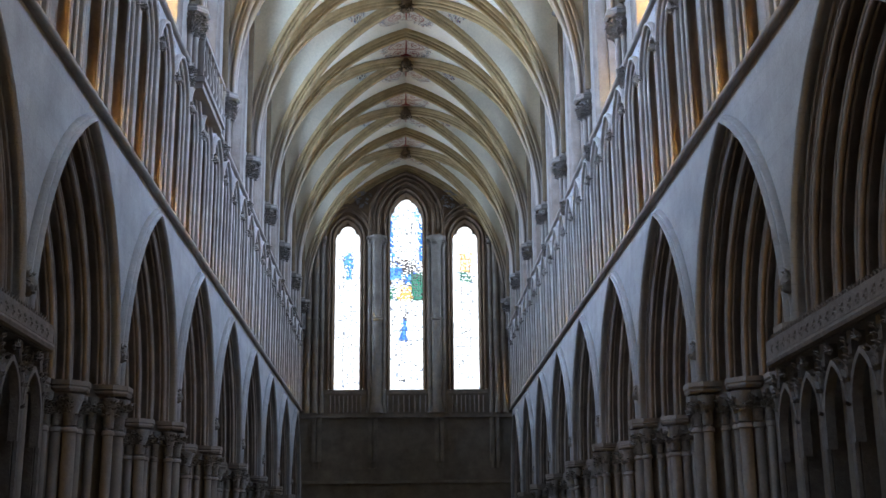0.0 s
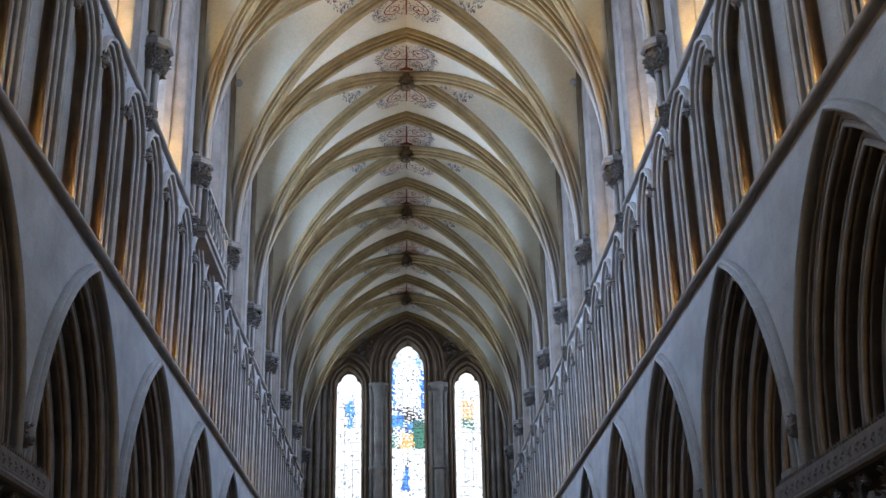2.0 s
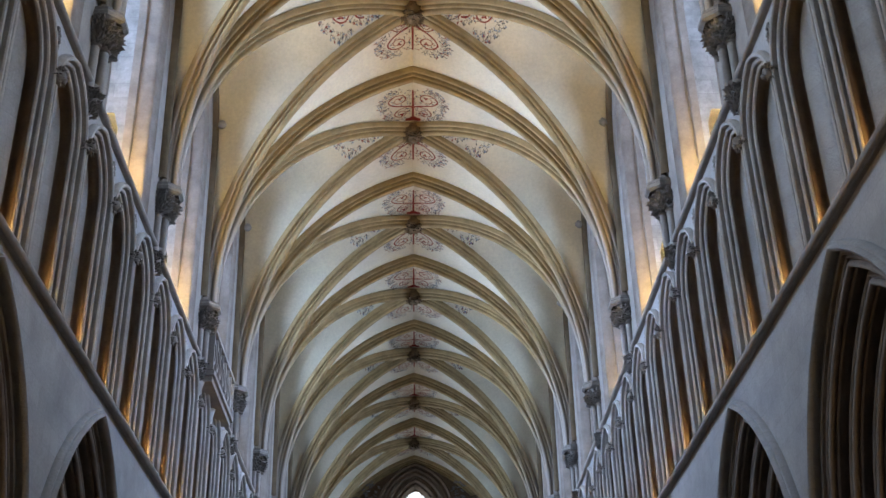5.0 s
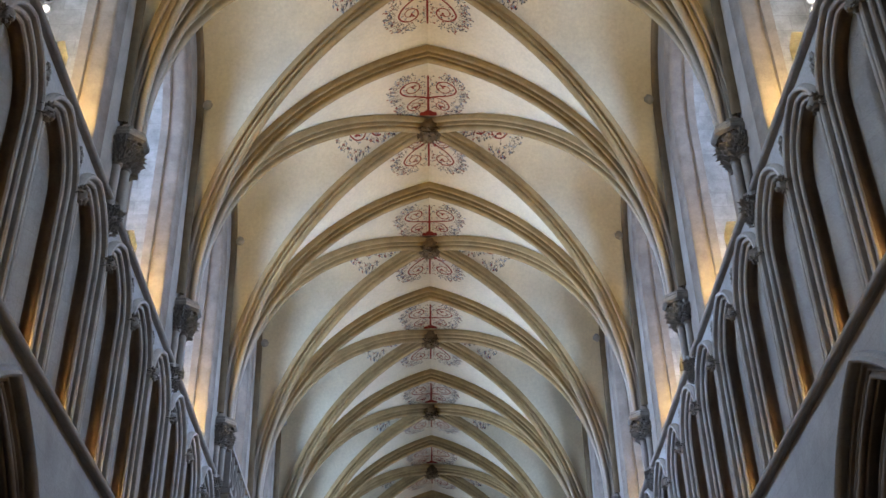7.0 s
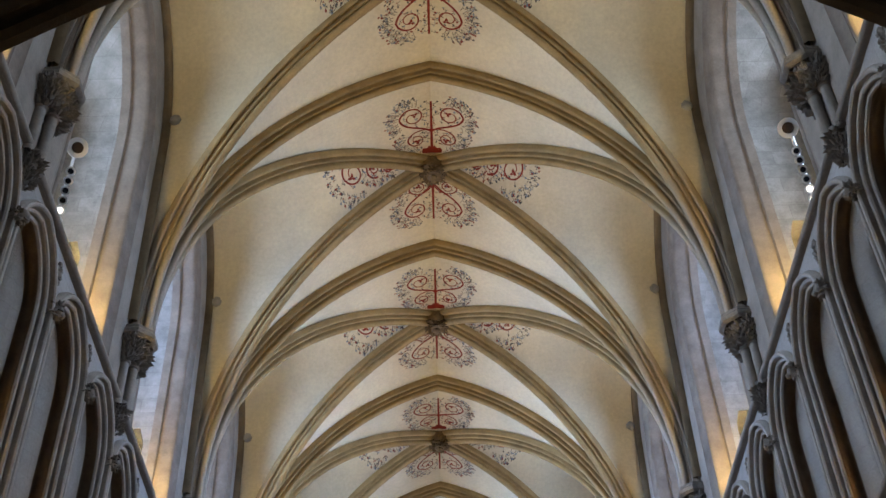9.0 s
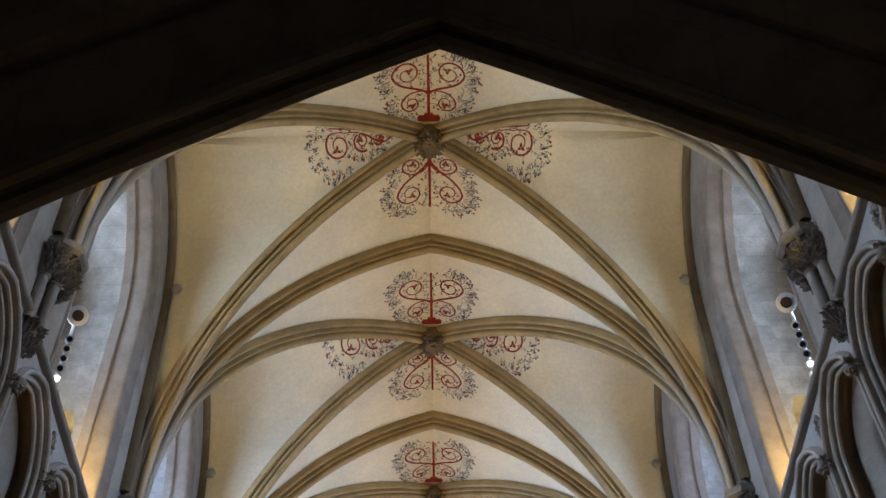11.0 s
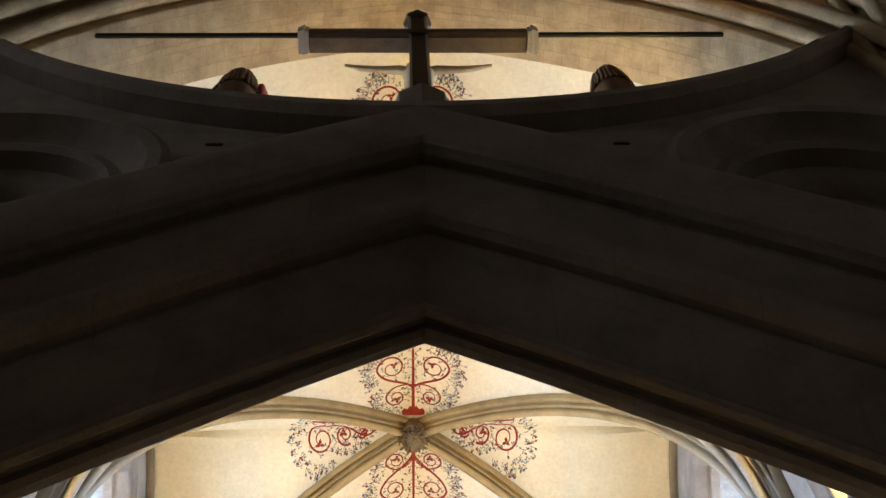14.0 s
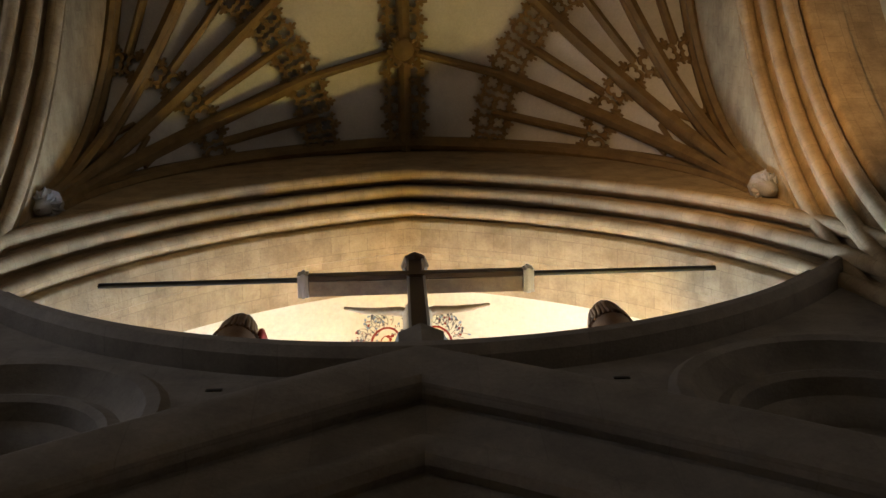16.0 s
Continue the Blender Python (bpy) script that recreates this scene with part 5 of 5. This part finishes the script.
for x, h, seed in ((-1.95, 1.0, 3), (2.18, 0.95, 4)):
    so = Soup()
    zb = rim(x) + 0.42
    limb(so, [(x, 3.74, zb - 0.46), (x, 3.74, zb - 0.3), (x, 3.74, zb + 0.5), (x, 3.73, zb + 0.85), (x, 3.70, zb + 1.0), (x, 3.70, zb + 1.1)], [0.28, 0.28, 0.22, 0.24, 0.16, 0.08], 16)
    turn = -1 if seed == 4 else 1
    so.lump((x + 0.02 * turn, 3.66, zb + 1.28), (0.14, 0.16, 0.19), seed, 12, 0.03)
    # long locks of hair combed back from the crown over the shoulders
    wave = random.Random(seed)
    for k in range(26):
        a = 2 * math.pi * k / 26
        w = 0.015 * wave.uniform(-1, 1)
        limb(so, [(x + 0.03 * math.cos(a), 3.67 + 0.03 * math.sin(a), zb + 1.49), (x + 0.13 * math.cos(a) + w, 3.67 + 0.13 * math.sin(a), zb + 1.42), (x + 0.175 * math.cos(a), 3.68 + 0.17 * math.sin(a) + w, zb + 1.25),
                  (x + 0.20 * math.cos(a) + w, 3.70 + 0.19 * math.sin(a), zb + 1.05), (x + 0.25 * math.cos(a), 3.71 + 0.22 * math.sin(a) + w, zb + 0.85)], [0.02, 0.032, 0.034, 0.03, 0.018], 7)
    if seed == 3:
        for k in range(4):
            so.lump((x + 0.27, 3.66 + 0.04 * k, zb + 1.0 + 0.06 * k), (0.045, 0.08, 0.10), k, 8, 0.1, slot=1)
    tagged(part("statue", shade(so.mesh(), 60), [BROWN, RED]), "robed brown wooden statue standing on the scissor arch", "statue", "rood statues")
so = Soup().rod((-4.35, 3.55, 16.2), (4.5, 3.55, 16.28), 0.035, n=8)
tagged(part("tie_rod", shade(so.mesh(), 50), IRON), "thin dark iron rod bracing the cross", "rod")
so = Soup().rod((-1.1, 3.75, 13.98), (1.1, 3.75, 13.98), 0.03, n=8)
tagged(part("foot_rail", shade(so.mesh(), 50), WOOD), "dark wooden rail at the foot of the cross", "rail")

# ---- chantry screens between the piers ----
for s, top in ((-1, 4.62), (1, 4.38)):
    ch = tagged(new("chantry_chapel"), "carved dark stone chantry screen with crested cornice", "chantry", "chantry chapels")
    x0, y0, y1 = s * 4.55, Y0 + BAY + 0.25, Y0 + 2 * BAY + 0.15
    bx = lambda a, b: (min(s * a, s * b), max(s * a, s * b))
    so = Soup()
    so.box(*bx(4.55, 6.6), y0, y1, top - 0.42, top - 0.30)
    so.box(*bx(4.48, 6.6), y0 - 0.06, y1 + 0.06, top - 0.30, top - 0.12)
    so.rod((s * 4.50, y0, top - 0.36), (s * 4.50, y1, top - 0.36), 0.06, n=8)
    part("cornice", so.mesh(), TOMB, ch)
    so = Soup().box(*bx(4.48, 4.55), y0, y1, top - 0.12, top - 0.085)
    part("cresting_rail", so.mesh(), TOMB, ch)
    for k in range(int((y1 - y0) / 0.095)):
        y = y0 + 0.05 + k * 0.095
        so = Soup().box(*bx(4.49, 4.53), y - 0.014, y + 0.014, top - 0.085, top - 0.05)
        for e in (-1, 0, 1):
            so.leaf((s * 4.51, y + 0.012 * e, top - 0.06), (0.02, 0.8 * e, 1), 0.06 if e == 0 else 0.045, 0.02)
        part("cresting", so.mesh(), TOMB, ch)
    for k in range(int((y1 - y0) / 0.22)):
        y = y0 + 0.1 + k * 0.22
        so = Soup()
        for e in range(6):
            so.leaf((s * 4.50, y, top - 0.21), (-0.35 * s, math.cos(e * 1.05), math.sin(e * 1.05)), 0.075, 0.028)
        part("flower", so.mesh(), TOMB, ch)
    n = 6
    for k in range(n + 1):
        y = y0 + (y1 - y0) * k / n
        so = Soup().box(*bx(4.58, 4.74), y - 0.06, y + 0.06, 0, top - 0.42)
        so.rod((s * 4.56, y, 2.0), (s * 4.56, y, top - 0.75), 0.05, n=8)
        for e in range(12):
            so.leaf((s * 4.56, y, top - 0.85 + 0.028 * e), (-0.7 * s, math.cos(2.4 * e), 0.8), 0.10, 0.03)
        part("mullion", so.mesh(), TOMB, ch)
    for k in range(n):
        yc, w = y0 + (y1 - y0) * (k + 0.5) / n, (y1 - y0) / n / 2
        so = Soup()
        rings = [[(s * d, yc + u, z) for u, z in arch(w, top - 1.25, 0.62, top - 1.6, i, 8)] for i, d in ((0.0, 4.6), (0.03, 4.52), (0.09, 4.52), (0.12, 4.62))]
        so.skin(rings)
        for j in range(7):
            u, z = arch(w, top - 1.25, 0.62, top - 1.25, 0.0, 3)[min(j, 6)]
            for e in (-1, 0, 1):
                so.leaf((s * 4.53, yc + u, z + 0.02), (-0.5 * s, 0.9 * e + 0.6 * u, 0.9), 0.09, 0.03)
        for e in range(7):
            so.leaf((s * 4.53, yc, top - 0.58), (-0.4 * s, math.cos(e * 0.9), 1.2 if e == 0 else 0.5 + 0.5 * math.sin(e)), 0.13, 0.035)
        part("canopy", so.mesh(), TOMB, ch)
    so = Soup().box(*bx(4.9, 5.0), y0, y1, 0, top - 0.42)
    part("back_panel", so.mesh(), DARK, ch)

# ---- singers' gallery on the south wall ----
gal = tagged(new("gallery"), "small projecting stone gallery with pierced tracery panels", "gallery")
y0, y1, z0, z1, x = Y0 + 4 * BAY + 0.3, Y0 + 4 * BAY + 3.4, 12.28, 13.3, -4.62
so = Soup().box(-4.95, x + 0.06, y0, y1, z0 - 0.12, z0)
so.box(-4.95, x, y0 + 0.1, y1 - 0.1, z0 - 0.25, z0 - 0.12)
part("floor_slab", so.mesh(), SHAFT, gal)
so = Soup().box(x - 0.08, x + 0.05, y0, y1, z1 - 0.1, z1)
part("rail", so.mesh(), SHAFT, gal)
n = 7
for k in range(n + 1):
    y = y0 + (y1 - y0) * k / n
    part("post", Soup().box(x - 0.05, x + 0.03, y - 0.03, y + 0.03, z0, z1 - 0.1).mesh(), SHAFT, gal)
for k in range(n):
    yc, w = y0 + (y1 - y0) * (k + 0.5) / n, (y1 - y0) / n / 2 - 0.02
    so = Soup()
    ring = lambda r: [(x, yc + r * math.cos(2 * math.pi * j / 14), (z0 + z1) / 2 + 1.5 * r * math.sin(2 * math.pi * j / 14)) for j in range(14)]
    so.skin([ring(w), ring(w * 0.8)], closed=True)
    so.skin([ring(w * 0.8), [(p[0] - 0.06, p[1], p[2]) for p in ring(w * 0.8)]], closed=True)
    part("tracery_panel", so.mesh(), SHAFT, gal)
so = Soup().box(-4.95, x, y0 - 0.02, y0 + 0.06, z0, z1)
part("end_panel", so.mesh(), SHAFT, gal)

# ---- lamp clusters in the clerestory of the second bay ----
for s in (-1, 1):
    for i in (1,):
        cl = tagged(new("spotlight_cluster"), "string of small white spotlights on the clerestory jamb", "spotlights", "spotlight clusters")
        ye = Y0 + (i + 0.5) * BAY - 0.40
        xw = s * 5.30
        so = Soup().rod((xw, ye, 12.6), (xw, ye, 15.1), 0.025, n=6)
        part("pole", so.mesh(), WHITEMETAL, cl)
        for k in range(6):
            z = 13.45 + 0.20 * k
            so = Soup().rod((xw, ye, z), (xw - s * 0.07, ye - 0.13, z - 0.13), 0.055, 0.07, 12)
            lamp_body = part("spotlight", shade(so.mesh(), 50), WHITEMETAL, cl)
            so = Soup().rod((xw - s * 0.0705, ye - 0.131, z - 0.131), (xw - s * 0.075, ye - 0.139, z - 0.139), 0.043, n=10)
            part("lens", so.mesh(), DARKGLASS if k > 1 else LAMPGLASS, lamp_body, "dark lens" if k > 1 else "lit lens")
        so = Soup().rod((xw, ye, 14.95), (xw - s * 0.08, ye - 0.14, 14.82), 0.13, 0.155, 16)
        big = part("floodlight", so.mesh(), WHITEMETAL, cl, "larger round white floodlight")
        so = Soup().rod((xw - s * 0.0805, ye - 0.141, 14.819), (xw - s * 0.086, ye - 0.151, 14.81), 0.085, n=14)
        part("lens", so.mesh(), WOOD, big, "brown lens")
